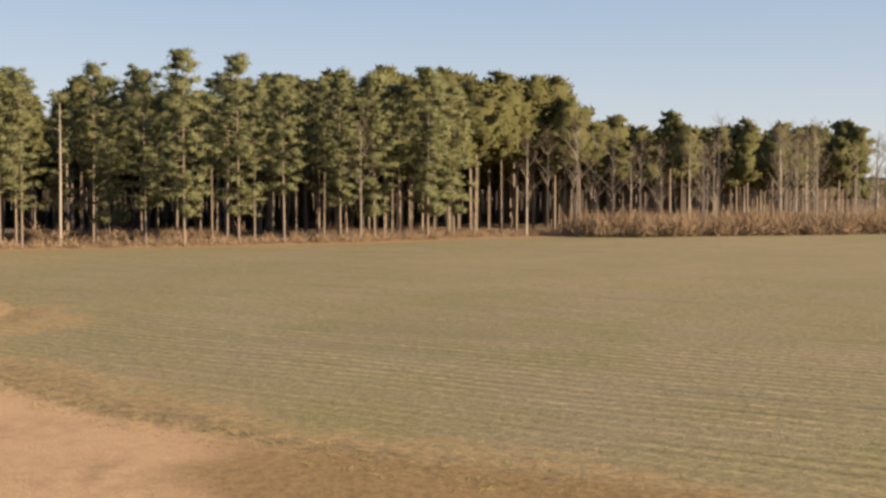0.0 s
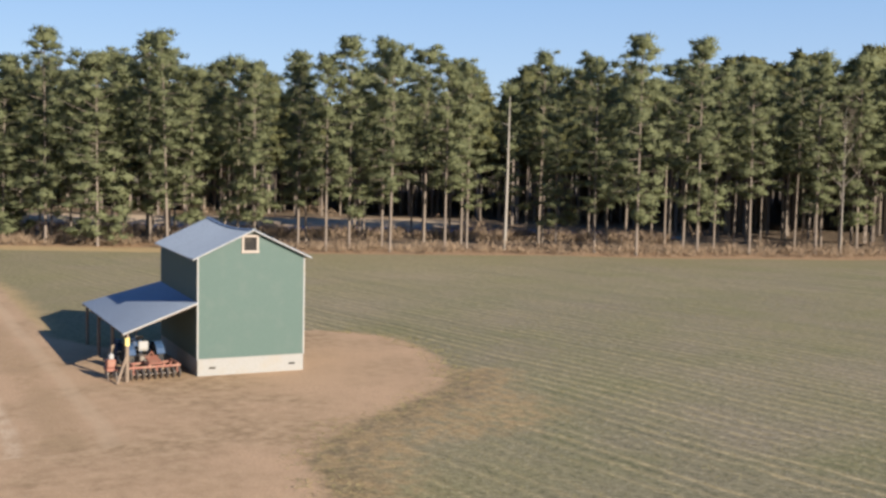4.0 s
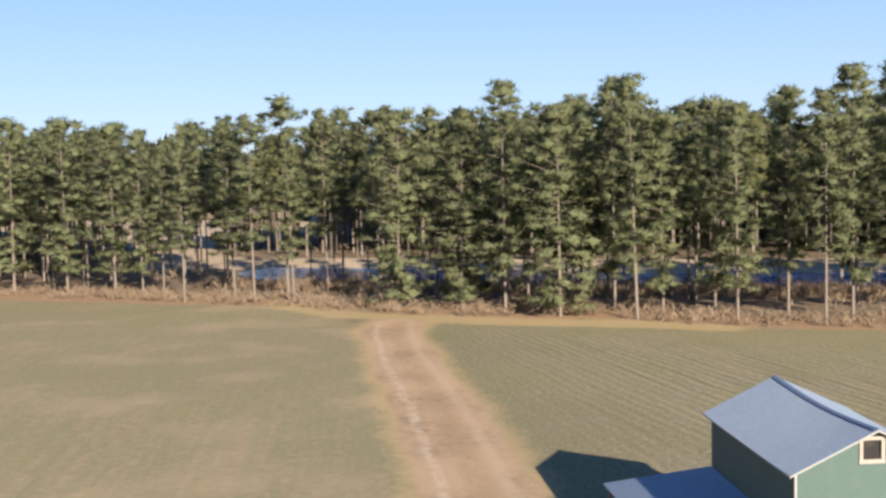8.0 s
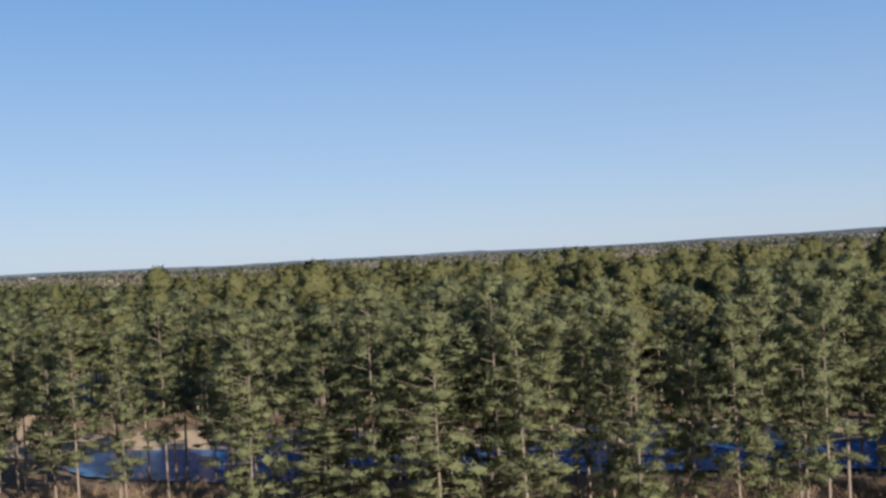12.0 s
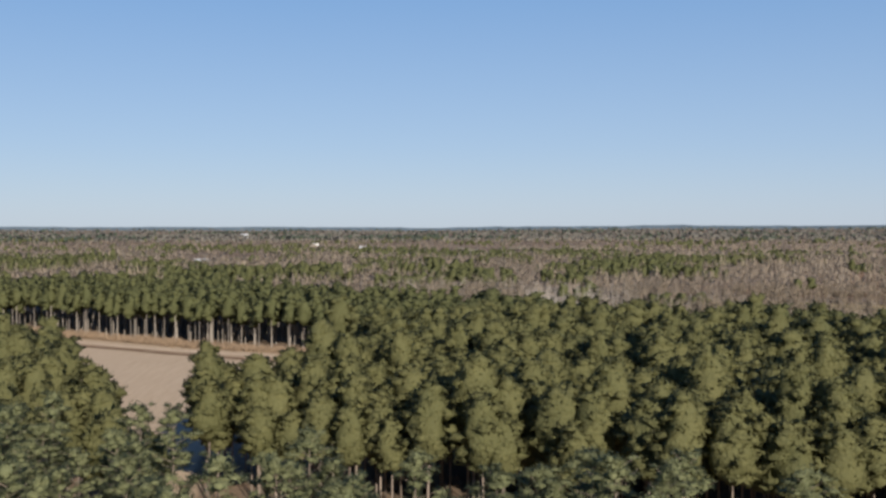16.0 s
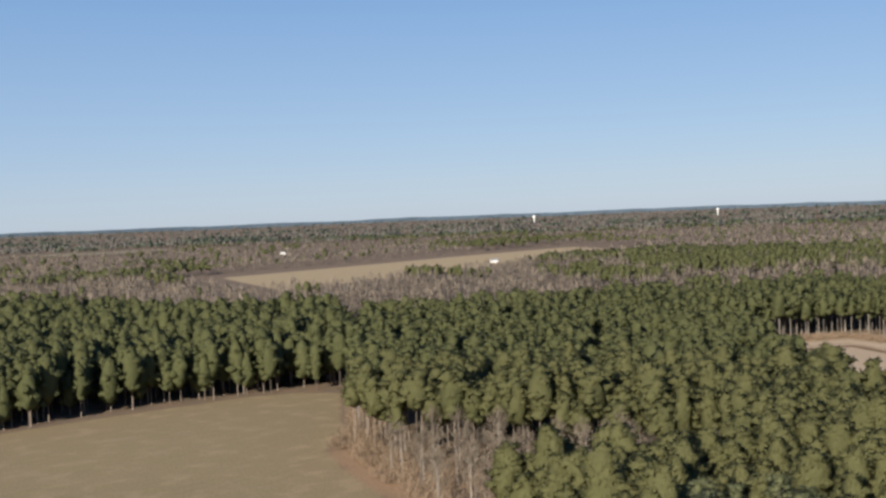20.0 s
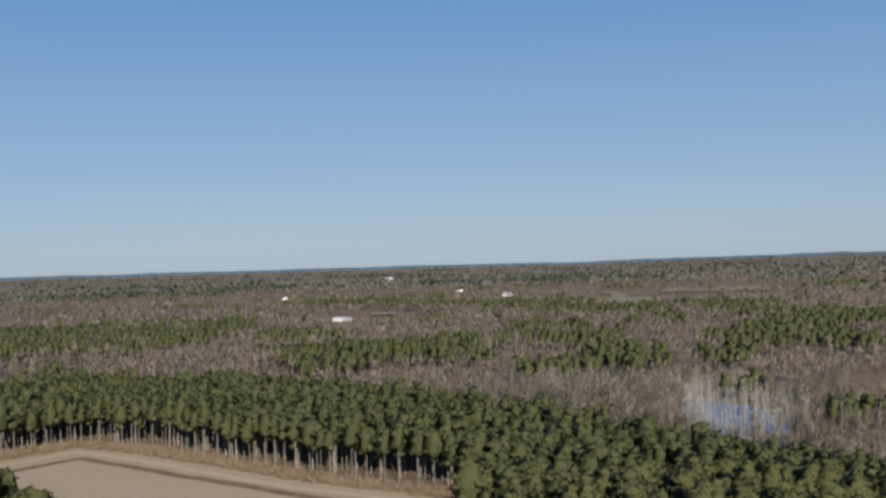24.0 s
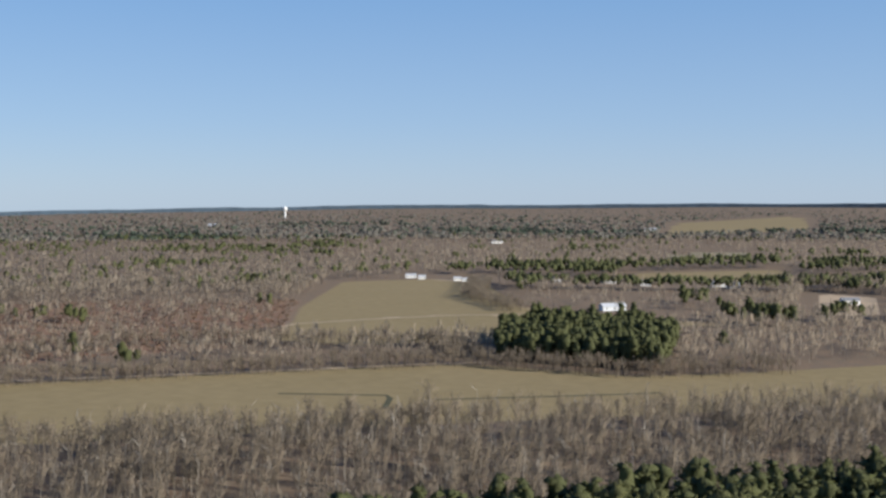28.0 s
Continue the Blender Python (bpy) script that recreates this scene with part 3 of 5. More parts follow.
    return v[:, np.array(tri)].reshape(-1, 3)


def sticks(a, b, wa, wb, rng):
    """Thin three-sided tapered sticks from a to b."""
    d = b - a
    d /= np.linalg.norm(d, axis=1, keepdims=True) + 1e-9
    e = np.cross(d, np.where(np.abs(d[:, 2:]) > 0.9, (1.0, 0, 0), (0, 0, 1.0)))
    e /= np.linalg.norm(e, axis=1, keepdims=True)
    f = np.cross(d, e)
    vs = []
    for base, w in ((a, wa), (b, wb)):
        w = np.broadcast_to(w, (len(a),))[:, None]
        for k in range(3):
            ang = 2 * math.pi * k / 3
            vs.append(base + (e * math.cos(ang) + f * math.sin(ang)) * w)
    v = np.stack(vs, 1)
    f0 = np.array([(0, 1, 4), (0, 4, 3), (1, 2, 5), (1, 5, 4), (2, 0, 3), (2, 3, 5)])
    faces = (np.arange(len(a))[:, None, None] * 6 + f0).reshape(-1, 3)
    return v.reshape(-1, 3), faces


def hull(rng, low, high, radius, sides, rings, rough=0.26):
    """The massed needles of one crown: an uneven rounded body from low to high, (verts, faces, normals)."""
    v, f = [(0.0, 0.0, low - 0.2)], []
    for i in range(rings):
        u = (i + 0.5) / rings
        wide = radius * np.interp(u, (0, 0.15, 0.45, 0.78, 1.0), (0.5, 0.88, 1.0, 0.78, 0.3))
        for k in range(sides):
            a = 2 * math.pi * (k + 0.5 * (i % 2)) / sides + rng.uniform(-0.15, 0.15)
            q = wide * rng.uniform(1 - rough, 1 + rough)
            v.append((q * math.cos(a), q * math.sin(a), low + (high - low) * (u + rng.uniform(-0.3, 0.3) / rings)))
    v.append((0.0, 0.0, high))
    top = len(v) - 1
    for k in range(sides):
        n = (k + 1) % sides
        f += [(0, 1 + n, 1 + k), (top, top - sides + k, top - sides + n)]
        for i in range(rings - 1):
            a, b, c, d = 1 + i * sides + k, 1 + i * sides + n, 1 + (i + 1) * sides + n, 1 + (i + 1) * sides + k
            f += [(a, b, c), (a, c, d)]
    v, f = np.array(v), np.array(f)
    t = v[f]
    fn = np.cross(t[:, 1] - t[:, 0], t[:, 2] - t[:, 0])
    nrm = np.zeros_like(v)
    for j in range(3):
        np.add.at(nrm, f[:, j], fn)
    return v, f, nrm / (np.linalg.norm(nrm, axis=1, keepdims=True) + 1e-9)


def shaggy(rng, body, count, tuft, slim):
    """A crown's body with loose tufts of needles standing out all over it."""
    v, f, nrm = body
    t = v[f]
    area = np.linalg.norm(np.cross(t[:, 1] - t[:, 0], t[:, 2] - t[:, 0]), axis=1)
    i = rng.choice(len(f), count, p=area / area.sum())
    w = rng.dirichlet((1, 1, 1), count)
    o = (t[i] * w[..., None]).sum(1)
    n = (nrm[f[i]] * w[..., None]).sum(1)
    n /= np.linalg.norm(n, axis=1, keepdims=True) + 1e-9
    d = n + rng.normal(size=n.shape) * 0.6
    d /= np.linalg.norm(d, axis=1, keepdims=True)
    x = np.cross(d, rng.normal(size=n.shape))
    x /= np.linalg.norm(x, axis=1, keepdims=True) + 1e-9
    q = tuft * rng.uniform(0.6, 1.4, (count, 1))
    tri = np.stack([o + d * q, o - d * q * 0.4 + x * q * slim, o - d * q * 0.4 - x * q * slim], 1)
    back = (np.cross(tri[:, 1] - tri[:, 0], tri[:, 2] - tri[:, 0]) * n).sum(1) < 0
    tri[back] = tri[back][:, ::-1]
    tn = np.repeat(n + (0, 0, 0.2), 3, 0)
    return np.concatenate([v, tri.reshape(-1, 3)]), np.concatenate([f, len(v) + np.arange(count * 3).reshape(-1, 3)]), np.concatenate([nrm, tn / np.linalg.norm(tn, axis=1, keepdims=True)])


def massed_pine(rng, h, crown_from, radius, sides, rings, lobes, tufts, tuft, slim=0.3):
    """A pine of a dense wood: cushions of needles crowded round a shaggy body."""
    low = crown_from * h
    bv, bf, bn = shaggy(rng, hull(rng, low, h - 0.8, radius * 0.66, sides, rings, 0.34), tufts * lobes // 3, tuft * 1.2, slim)
    u = (np.arange(lobes) + rng.uniform(0.1, 0.9, lobes)) / lobes
    az = np.arange(lobes) * 2.4 + rng.uniform(-0.6, 0.6, lobes)
    off = radius * np.interp(u, (0, 0.15, 0.45, 0.78, 0.93, 1.0), (0.45, 0.72, 0.78, 0.58, 0.32, 0.1)) * rng.uniform(0.7, 1.15, lobes)
    c = np.stack([off * np.cos(az), off * np.sin(az), low + (h - low) * (0.04 + 0.9 * u)], 1)
    sx = radius * min(0.5, max(0.3, 1.45 / lobes ** 0.5)) * rng.uniform(0.7, 1.25, lobes)
    cv, cn = pads(c, np.stack([sx, sx, sx * rng.uniform(0.5, 0.8, lobes)], 1), tufts, tuft, slim, rng, 5 if lobes > 8 else 4, 0.82)
    v, f, n = np.concatenate([bv, cv]), np.concatenate([bf, len(bv) + np.arange(len(cv)).reshape(-1, 3)]), np.concatenate([bn, cn])
    lean = rng.normal(0, 0.012, 2)
    v = v + np.outer(v[:, 2], (lean[0], lean[1], 0))
    ang = np.arange(3) * 2 * math.pi / 3
    tv = np.concatenate([np.stack([lean[0] * z + r * np.cos(ang), lean[1] * z + r * np.sin(ang), np.full(3, z)], 1) for z, r in ((-0.3, 0.25 * h / 24), (h * 0.7, 0.13 * h / 24))])
    tf = np.array([q for k in range(3) for q in ((k, (k + 1) % 3, 3 + (k + 1) % 3), (k, 3 + (k + 1) % 3, 3 + k))])
    return (tv, tf), (v, f, n)


def pads(c, size, k, tuft, slim, rng, sides=4, core=0.72):
    """Cushions of needles: k loose tufts on the outside of each and an uneven lump within, with normals that round each cushion."""
    n = len(c)
    u = rng.normal(size=(n, k, 3))
    u[..., 2] = np.where(rng.random((n, k)) < 0.6, np.abs(u[..., 2]), u[..., 2])
    u /= np.linalg.norm(u, axis=-1, keepdims=True)
    o = c[:, None] + u * size[:, None] * rng.uniform(0.6, 1.08, (n, k, 1))
    d = u + rng.normal(size=(n, k, 3)) * 0.75
    d /= np.linalg.norm(d, axis=-1, keepdims=True)
    w = np.cross(d, rng.normal(size=(n, k, 3)))
    w /= np.linalg.norm(w, axis=-1, keepdims=True) + 1e-9
    q = (tuft * rng.uniform(0.7, 1.3, (n, k, 1)))
    tufts = np.stack([o + d * q, o - d * q * 0.5 + w * q * slim, o - d * q * 0.5 - w * q * slim], 2).reshape(-1, 3)
    solid = lumps(c, size * core, rng, sides)
    v = np.concatenate([tufts, solid])
    home = np.concatenate([np.repeat(c, k * 3, 0), np.repeat(c, sides * 6, 0)])
    wide = np.concatenate([np.repeat(size, k * 3, 0), np.repeat(size, sides * 6, 0)])
    puff = (v - home) / wide
    puff /= np.linalg.norm(puff, axis=1, keepdims=True) + 1e-9
    out = v * (1, 1, 0)
    out /= np.linalg.norm(out, axis=1, keepdims=True) + 0.3
    nrm = puff * 0.5 + out * 0.55 + (0, 0, 0.27)
    t = v.reshape(-1, 3, 3)
    back = (np.cross(t[:, 1] - t[:, 0], t[:, 2] - t[:, 0]) * nrm.reshape(-1, 3, 3).mean(1)).sum(1) < 0
    t[back] = t[back][:, ::-1]
    m = nrm.reshape(-1, 3, 3)
    m[back] = m[back][:, ::-1]
    return t.reshape(-1, 3), m.reshape(-1, 3) / np.linalg.norm(m.reshape(-1, 3), axis=1, keepdims=True)


def pine(rng, h=24.0, crown_from=0.3, radius=3.0, branches=36, per=2, tufts=40, tuft=0.36, slim=0.25, tops=3):
    """Trunk and crown of a tall pine with a rounded, layered crown: (verts, faces) of the trunk, (verts, faces, normals) of the crown."""
    f = (np.arange(branches) + rng.uniform(0, 1, branches)) / branches
    hs = (crown_from + (0.97 - crown_from) * f) * h
    az = np.arange(branches) * 2.4 + rng.uniform(-0.9, 0.9, branches)
    wide = np.interp(f, (0, 0.12, 0.4, 0.74, 0.92, 1.0), (0.6, 0.92, 1.0, 0.86, 0.6, 0.3))
    length = radius * wide * rng.uniform(0.55, 1.12, branches)
    rise = np.interp(f, (0, 0.5, 1), (-0.12, 0.12, 0.8)) + rng.normal(0, 0.1, branches)
    lean = rng.normal(0, 0.012, 2)
    root = np.stack([lean[0] * hs, lean[1] * hs, hs], 1)
    out = np.stack([np.cos(az), np.sin(az), rise], 1)
    tip = root + out * length[:, None]
    along_ = np.concatenate([rng.uniform(0.62 - 0.45 * j if per > 1 else 0.15, 1.0 - 0.4 * j, branches) for j in range(per)])
    bi = np.tile(np.arange(branches), per)
    c = root[bi] + out[bi] * (length[bi] * along_)[:, None] + rng.normal(0, 0.2, (branches * per, 3))
    sx = 0.225 * min(1.75, max(1.0, (90 / (branches * per)) ** 0.5)) * radius * (0.6 + 0.4 * wide[bi]) * rng.uniform(0.65, 1.3, len(bi))
    size = np.stack([sx, sx, sx * rng.uniform(0.42, 0.7, len(bi))], 1)
    crest = np.stack([rng.normal(0, 0.5, tops), rng.normal(0, 0.5, tops), h - rng.uniform(0.2, 1.8, tops)], 1) + (lean[0] * h, lean[1] * h, 0)
    c = np.concatenate([c, crest])
    size = np.concatenate([size, rng.uniform(0.19, 0.3, (tops, 1)) * radius * np.array((1, 1, 0.85))])
    cv, cn = pads(c, size, tufts, tuft, slim, rng, 5, 0.6)
    crown = (cv, np.arange(len(cv)).reshape(-1, 3), cn)
    ring, tv, tf = 7, [], []
    zs = np.array((-0.3, 0.6, h * 0.45, h * 0.97))
    rs = np.array((0.23, 0.18, 0.105, 0.03)) * h / 24
    for i, (z, r) in enumerate(zip(zs, rs)):
        ang = np.arange(ring) * 2 * math.pi / ring
        tv.append(np.stack([lean[0] * z + r * np.cos(ang), lean[1] * z + r * np.sin(ang), np.full(ring, z)], 1))
        if i:
            for k in range(ring):
                a, b_ = (i - 1) * ring + k, (i - 1) * ring + (k + 1) % ring
                tf += [(a, b_, b_ + ring), (a, b_ + ring, a + ring)]
    tv = np.concatenate(tv)
    sv, sf = sticks(root, tip, 0.045, 0.012, rng)
    return (np.concatenate([tv, sv]), np.concatenate([np.array(tf), sf + len(tv)])), crown


def scatter(poly, spacing, rng, jitter=0.42):
    q = np.asarray(poly, float)
    xs, ys = np.arange(q[:, 0].min(), q[:, 0].max(), spacing), np.arange(q[:, 1].min(), q[:, 1].max(), spacing)
    p = np.stack(np.meshgrid(xs, ys, indexing="ij"), -1).reshape(-1, 2)
    p = p + rng.uniform(-jitter, jitter, p.shape) * spacing
    return p[sdf(p, poly) > 0]


CLEAR = lambda p: (sdf(p, POND) < -3.5) & (sdf(p, SAND) < -8) & (sdf(p, CORRIDOR) < -1) & (sdf(p, LANE, False) < -4.5) & (sdf(p, [(-178, -40), (-176, -22), (-166, 0), (-150, 26), (-136, 54), (-128, 80)], False) < -12)
NOOK = [(-234, -62), (-234, -8), (-262, 2), (-300, 12), (-332, 4), (-332, -62)]
BARE_CORNER = [(-232, -200), (-206, -163), (-186, -134), (-206, -96), (-250, -98), (-246, -140)]
stems = scatter(PINES, 5.9, rng)
stems = stems[CLEAR(stems) & (sdf(stems, EDGE, False) < -3.0) & (sdf(stems, EDGE[3:6], False) < -7) & (sdf(stems, BARE_CORNER) < 0) & (sdf(stems, NOOK) < 0)]
stems = stems[(stems[:, 1] < 128) | (sdf(stems, EDGE, False) < -13 - 0.35 * np.clip(stems[:, 1] - 128, 0, 60)) | (rng.random(len(stems)) < 0.12)]
FRONT = np.array([(-97, -4), (-94, 3), (-101, 5), (-88, 7), (-83, 12), (-78, 19), (-73, 28), (-74, 34), (-70, 39), (-71, 44), (-65, 42), (-64, 49), (-67, 54), (-63, 65), (-57, 66.5), (-52, 69),
                  (-51, 78), (-49, 85), (-48, 96), (-48, 104), (-46, 117), (-45, 121), (-113, -30), (-118, -33), (-124, -40), (-128, -47), (-132, -55), (-137, -60), (-142, -68), (-109, -21), (-121, -36), (-81, 23), (-68, 35)])
strip = (-sdf(stems, POND) < 42) & (stems[:, 0] > -150) & (stems[:, 1] < 110) & (sdf(stems, [(-131, -24), (-118, 4), (-108, 24), (-98, 44), (-88, 62), (-74, 90)], False) > -40)
keep = np.where(strip, rng.random(len(stems)) < 0.6, rng.random(len(stems)) < 0.92)
stems = stems[keep]
gap = np.min(np.hypot(stems[:, None, 0] - FRONT[None, :, 0], stems[:, None, 1] - FRONT[None, :, 1]), 1)
stems = np.concatenate([FRONT, stems[(gap > 4.2) & (np.hypot(stems[:, 0] + 64, stems[:, 1] - 58) > 5)]])
edge_d = -sdf(stems, EDGE, False)
near = (edge_d < 34) & (stems[:, 1] > -75) & (stems[:, 1] < 120)
near_idx = np.where(near)[0]
print("pines", len(stems), "near", len(near_idx))
edge_d[: len(FRONT)] = 2.0
near_idx = np.union1d(np.arange(len(FRONT)), near_idx[np.argsort(edge_d[near_idx])][:150])
is_near = np.zeros(len(stems), bool)
is_near[near_idx] = True

models = []
for k in range(9):
    h = (25.0, 25.6, 24.0, 25.2, 22.5, 24.6, 24.8, 23.0, 24.2)[k]
    (tv, tf), (cv, cf, cn) = pine(rng, h, (0.16, 0.22, 0.27, 0.42, 0.05, 0.44, 0.13, 0.32, 0.5)[k], (4.4, 4.0, 3.8, 4.1, 5.2, 3.8, 4.5, 3.7, 4.0)[k], (60, 54, 50, 42, 80, 42, 62, 46, 38)[k], 2, 38, 0.4, 0.17, 5)
    crown_me = shape("pine_crown", cv, cf, NEEDLES, True)
    crown_me.normals_split_custom_set_from_vertices(cn.tolist())
    models.append((shape("pine_trunk", tv, tf, BARK, True), crown_me))
for i in near_idx:
    k = 4 if i in (0, 1, 2, 4) else int(rng.choice((3, 5, 8, 5, 8, 2, 7))) if edge_d[i] > 7 else int(rng.choice((0, 1, 6, 2, 7, 6)))
    x, y = stems[i]
    s = rng.uniform(0.87, 1.07) * (1 + 0.03 * float(np.clip((y - 62) / 30, 0, 1)) + 0.24 * float(np.clip((y - 114) / 20, 0, 1)))
    tree = thing("pine_tree", "tall pine with a bare lower trunk at the field's edge" if edge_d[i] < 9 else "tall pine standing in the wood behind the field", "pine tree", (x, y, -0.1), float(rng.uniform(0, 360)), "pines along the field")
    girth = s * float(rng.uniform(0.85, 1.12))
    tree.scale = (girth, girth, s)
    for nm, me in (("trunk", models[k][0]), ("crown", models[k][1])):
        o = new(nm, me)
        o.parent = tree


def forest(name, pts, maker, variants, label, mats, rng, category, zlift=0.0, smin=0.85, smax=1.12, soft_n=False, swell=0.14, grow=1.0):
    """Many trees joined into one mesh a kind of material."""
    kinds = [maker(rng) for _ in range(variants)]
    which = rng.integers(0, variants, len(pts))
    turn = rng.uniform(0, 2 * math.pi, len(pts))
    size = rng.uniform(smin, smax, len(pts)) * (1 + swell * np.array([noise.noise((x * 0.022, y * 0.022, 4.0)) for x, y in pts])) * grow
    base = land(pts[:, 0], pts[:, 1]) + zlift
    for j, (pname, mat) in enumerate(mats):
        V, F, n = [], [], 0
        for k in range(variants):
            v, f = kinds[k][j][:2]
            sel = np.where(which == k)[0]
            if not len(sel):
                continue
            c, s_ = np.cos(turn[sel])[:, None], np.sin(turn[sel])[:, None]
            sc = size[sel][:, None]
            vx = (v[None, :, 0] * c - v[None, :, 1] * s_) * sc + pts[sel, 0][:, None]
            vy = (v[None, :, 0] * s_ + v[None, :, 1] * c) * sc + pts[sel, 1][:, None]
            vz = v[None, :, 2] * sc + base[sel][:, None]
            V.append(np.stack([vx, vy, vz], -1).reshape(-1, 3))
            F.append((f[None] + (np.arange(len(sel)) * len(v))[:, None, None]).reshape(-1, f.shape[1]) + n)
            n += len(V[-1])
        me = shape(pname, np.concatenate(V), np.concatenate(F), mat)
        if soft_n and j == len(mats) - 1:
            N = []
            for k in range(variants):
                sel = np.where(which == k)[0]
                if len(sel):
                    nv = kinds[k][j][2] if len(kinds[k][j]) > 2 else soften(None, kinds[k][j][0], 0.8)
                    c, s_ = np.cos(turn[sel])[:, None], np.sin(turn[sel])[:, None]
                    N.append(np.stack([nv[None, :, 0] * c - nv[None, :, 1] * s_, nv[None, :, 0] * s_ + nv[None, :, 1] * c, np.broadcast_to(nv[None, :, 2], (len(sel), len(nv)))], -1).reshape(-1, 3))
            me.shade_smooth()
            me.normals_split_custom_set_from_vertices(np.concatenate(N).tolist())
        tagged(new(pname, me), label, category, kind="stuff")


def mid_pine(rng):
    h = rng.uniform(20, 25.5)
    return massed_pine(rng, h, rng.uniform(0.44, 0.58), rng.uniform(3.9, 5.2), 6, 4, 13, 13, 0.78, 0.4)


def bare(rng, h=15.0, limbs=12, twigs=26, w=1.0):
    zs = rng.uniform(0.3, 0.95, limbs) * h
    az = rng.uniform(0, 2 * math.pi, limbs)
    L = rng.uniform(0.16, 0.34, limbs) * h * (1.15 - zs / h)
    root = np.stack([0 * zs, 0 * zs, zs], 1)
    tip = root + np.stack([np.cos(az) * L * 0.8, np.sin(az) * L * 0.8, L * 0.95], 1)
    a, b_ = sticks(np.concatenate([[(0, 0, -0.2)], root]), np.concatenate([[(0, 0, h)], tip]), np.concatenate([[0.095 * w], np.full(limbs, 0.045 * w)]), 0.015 * w, rng)
    ti = rng.integers(0, limbs, twigs)
    s = rng.uniform(0.3, 1.0, (twigs, 1))
    r0 = root[ti] * (1 - s) + tip[ti] * s
    r1 = r0 + np.stack([rng.normal(0, 0.095, twigs), rng.normal(0, 0.095, twigs), rng.uniform(0.03, 0.15, twigs)], 1) * h
    dv = np.cross(r1 - r0, rng.normal(size=(twigs, 3)))
    dv *= 0.05 * w / (np.linalg.norm(dv, axis=1, keepdims=True) + 1e-9)
    tv = np.stack([r0 + dv, r0 - dv, r1], 1).reshape(-1, 3)
    v = np.concatenate([a[b_].reshape(-1, 3), tv])
    return (v, np.arange(len(v)).reshape(-1, 3)),


rest = stems[~is_near]
dist = np.hypot(rest[:, 0] + 20, rest[:, 1] + 5)
way = np.clip(-(rest[:, 0] - 20) / 115, 0, 1)
close = np.hypot(rest[:, 0] - (20 - 115 * way), rest[:, 1] + 12 - 20 * way) < 165
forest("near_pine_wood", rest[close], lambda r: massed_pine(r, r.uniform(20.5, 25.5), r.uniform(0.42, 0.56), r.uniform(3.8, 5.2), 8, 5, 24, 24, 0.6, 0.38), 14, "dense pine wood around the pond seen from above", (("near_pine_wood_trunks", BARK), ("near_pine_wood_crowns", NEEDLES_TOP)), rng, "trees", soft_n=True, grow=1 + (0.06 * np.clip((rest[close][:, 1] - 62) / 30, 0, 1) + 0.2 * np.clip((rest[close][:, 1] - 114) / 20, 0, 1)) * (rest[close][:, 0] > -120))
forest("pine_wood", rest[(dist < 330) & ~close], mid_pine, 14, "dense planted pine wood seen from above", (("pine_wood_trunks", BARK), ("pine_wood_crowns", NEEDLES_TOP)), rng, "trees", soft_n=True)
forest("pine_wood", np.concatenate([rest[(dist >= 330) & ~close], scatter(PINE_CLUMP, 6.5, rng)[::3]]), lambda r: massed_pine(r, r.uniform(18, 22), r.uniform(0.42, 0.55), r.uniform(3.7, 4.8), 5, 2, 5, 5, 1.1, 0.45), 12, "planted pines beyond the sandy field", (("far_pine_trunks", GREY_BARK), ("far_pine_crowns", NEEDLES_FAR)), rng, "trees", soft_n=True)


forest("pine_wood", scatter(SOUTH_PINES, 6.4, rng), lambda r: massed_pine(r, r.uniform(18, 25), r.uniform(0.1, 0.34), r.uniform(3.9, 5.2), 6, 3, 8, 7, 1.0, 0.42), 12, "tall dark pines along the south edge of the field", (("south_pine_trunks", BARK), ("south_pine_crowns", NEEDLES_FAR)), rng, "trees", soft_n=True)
grove = scatter(PINE_CLUMP, 5.4, rng)
forest("pine_grove", grove, lambda r: massed_pine(r, r.uniform(14, 20), r.uniform(0.15, 0.35), r.uniform(3.4, 4.6), 5, 3, 6, 4, 0.9, 0.34), 12, "young green pines between two fields", (("pine_grove_trunks", BARK), ("pine_grove_crowns", NEEDLES_FAR)), rng, "trees", soft_n=True, smin=0.75, smax=1.1, swell=0.2)


# ---- bare woods, hedges and the far country ----
def wedge(r0, r1, spacing, rng, y0=8, y1=158, eye=(-30.0, 0.0)):
    """Scattered places round the flight, within the bearings that it looks along."""
    n = int((r1 * r1 - r0 * r0) * math.radians(y1 - y0) / 2 / spacing ** 2)
    r, a = np.sqrt(rng.uniform(r0 * r0, r1 * r1, n)), np.radians(rng.uniform(y0, y1, n))
    return np.stack([eye[0] - np.sin(a) * r, eye[1] + np.cos(a) * r], 1)


def patches(p, scale, seed):
    return np.array([noise.noise((x * scale, y * scale, seed)) + 0.5 * noise.noise((x * scale * 2.7, y * scale * 2.7, seed + 5)) for x, y in p])


ALL_FIELDS = (HOME_STRIP, FIELD_7, FIELD_1, FIELD_2, FIELD_3, FIELD_4, FIELD_5, FIELD_6, SAND_LOT, SWAMP)


def open_wood(p, margin=3.0, mask=False):
    keep = (sdf(p, PINES) < -margin) & (sdf(p, LEFT_FIELD) < -margin) & (sdf(p, MAIN_FIELD) < -margin) & (sdf(p, SOUTH_PINES) < -margin) & (sdf(p, PINE_CLUMP) < -margin) & (sdf(p, SAND) < -margin)
    for f in ALL_FIELDS:
        keep &= sdf(p, f) < -margin - (0 if f is SWAMP else 60 if f is FIELD_6 else 14)
    return keep if mask else p[keep]


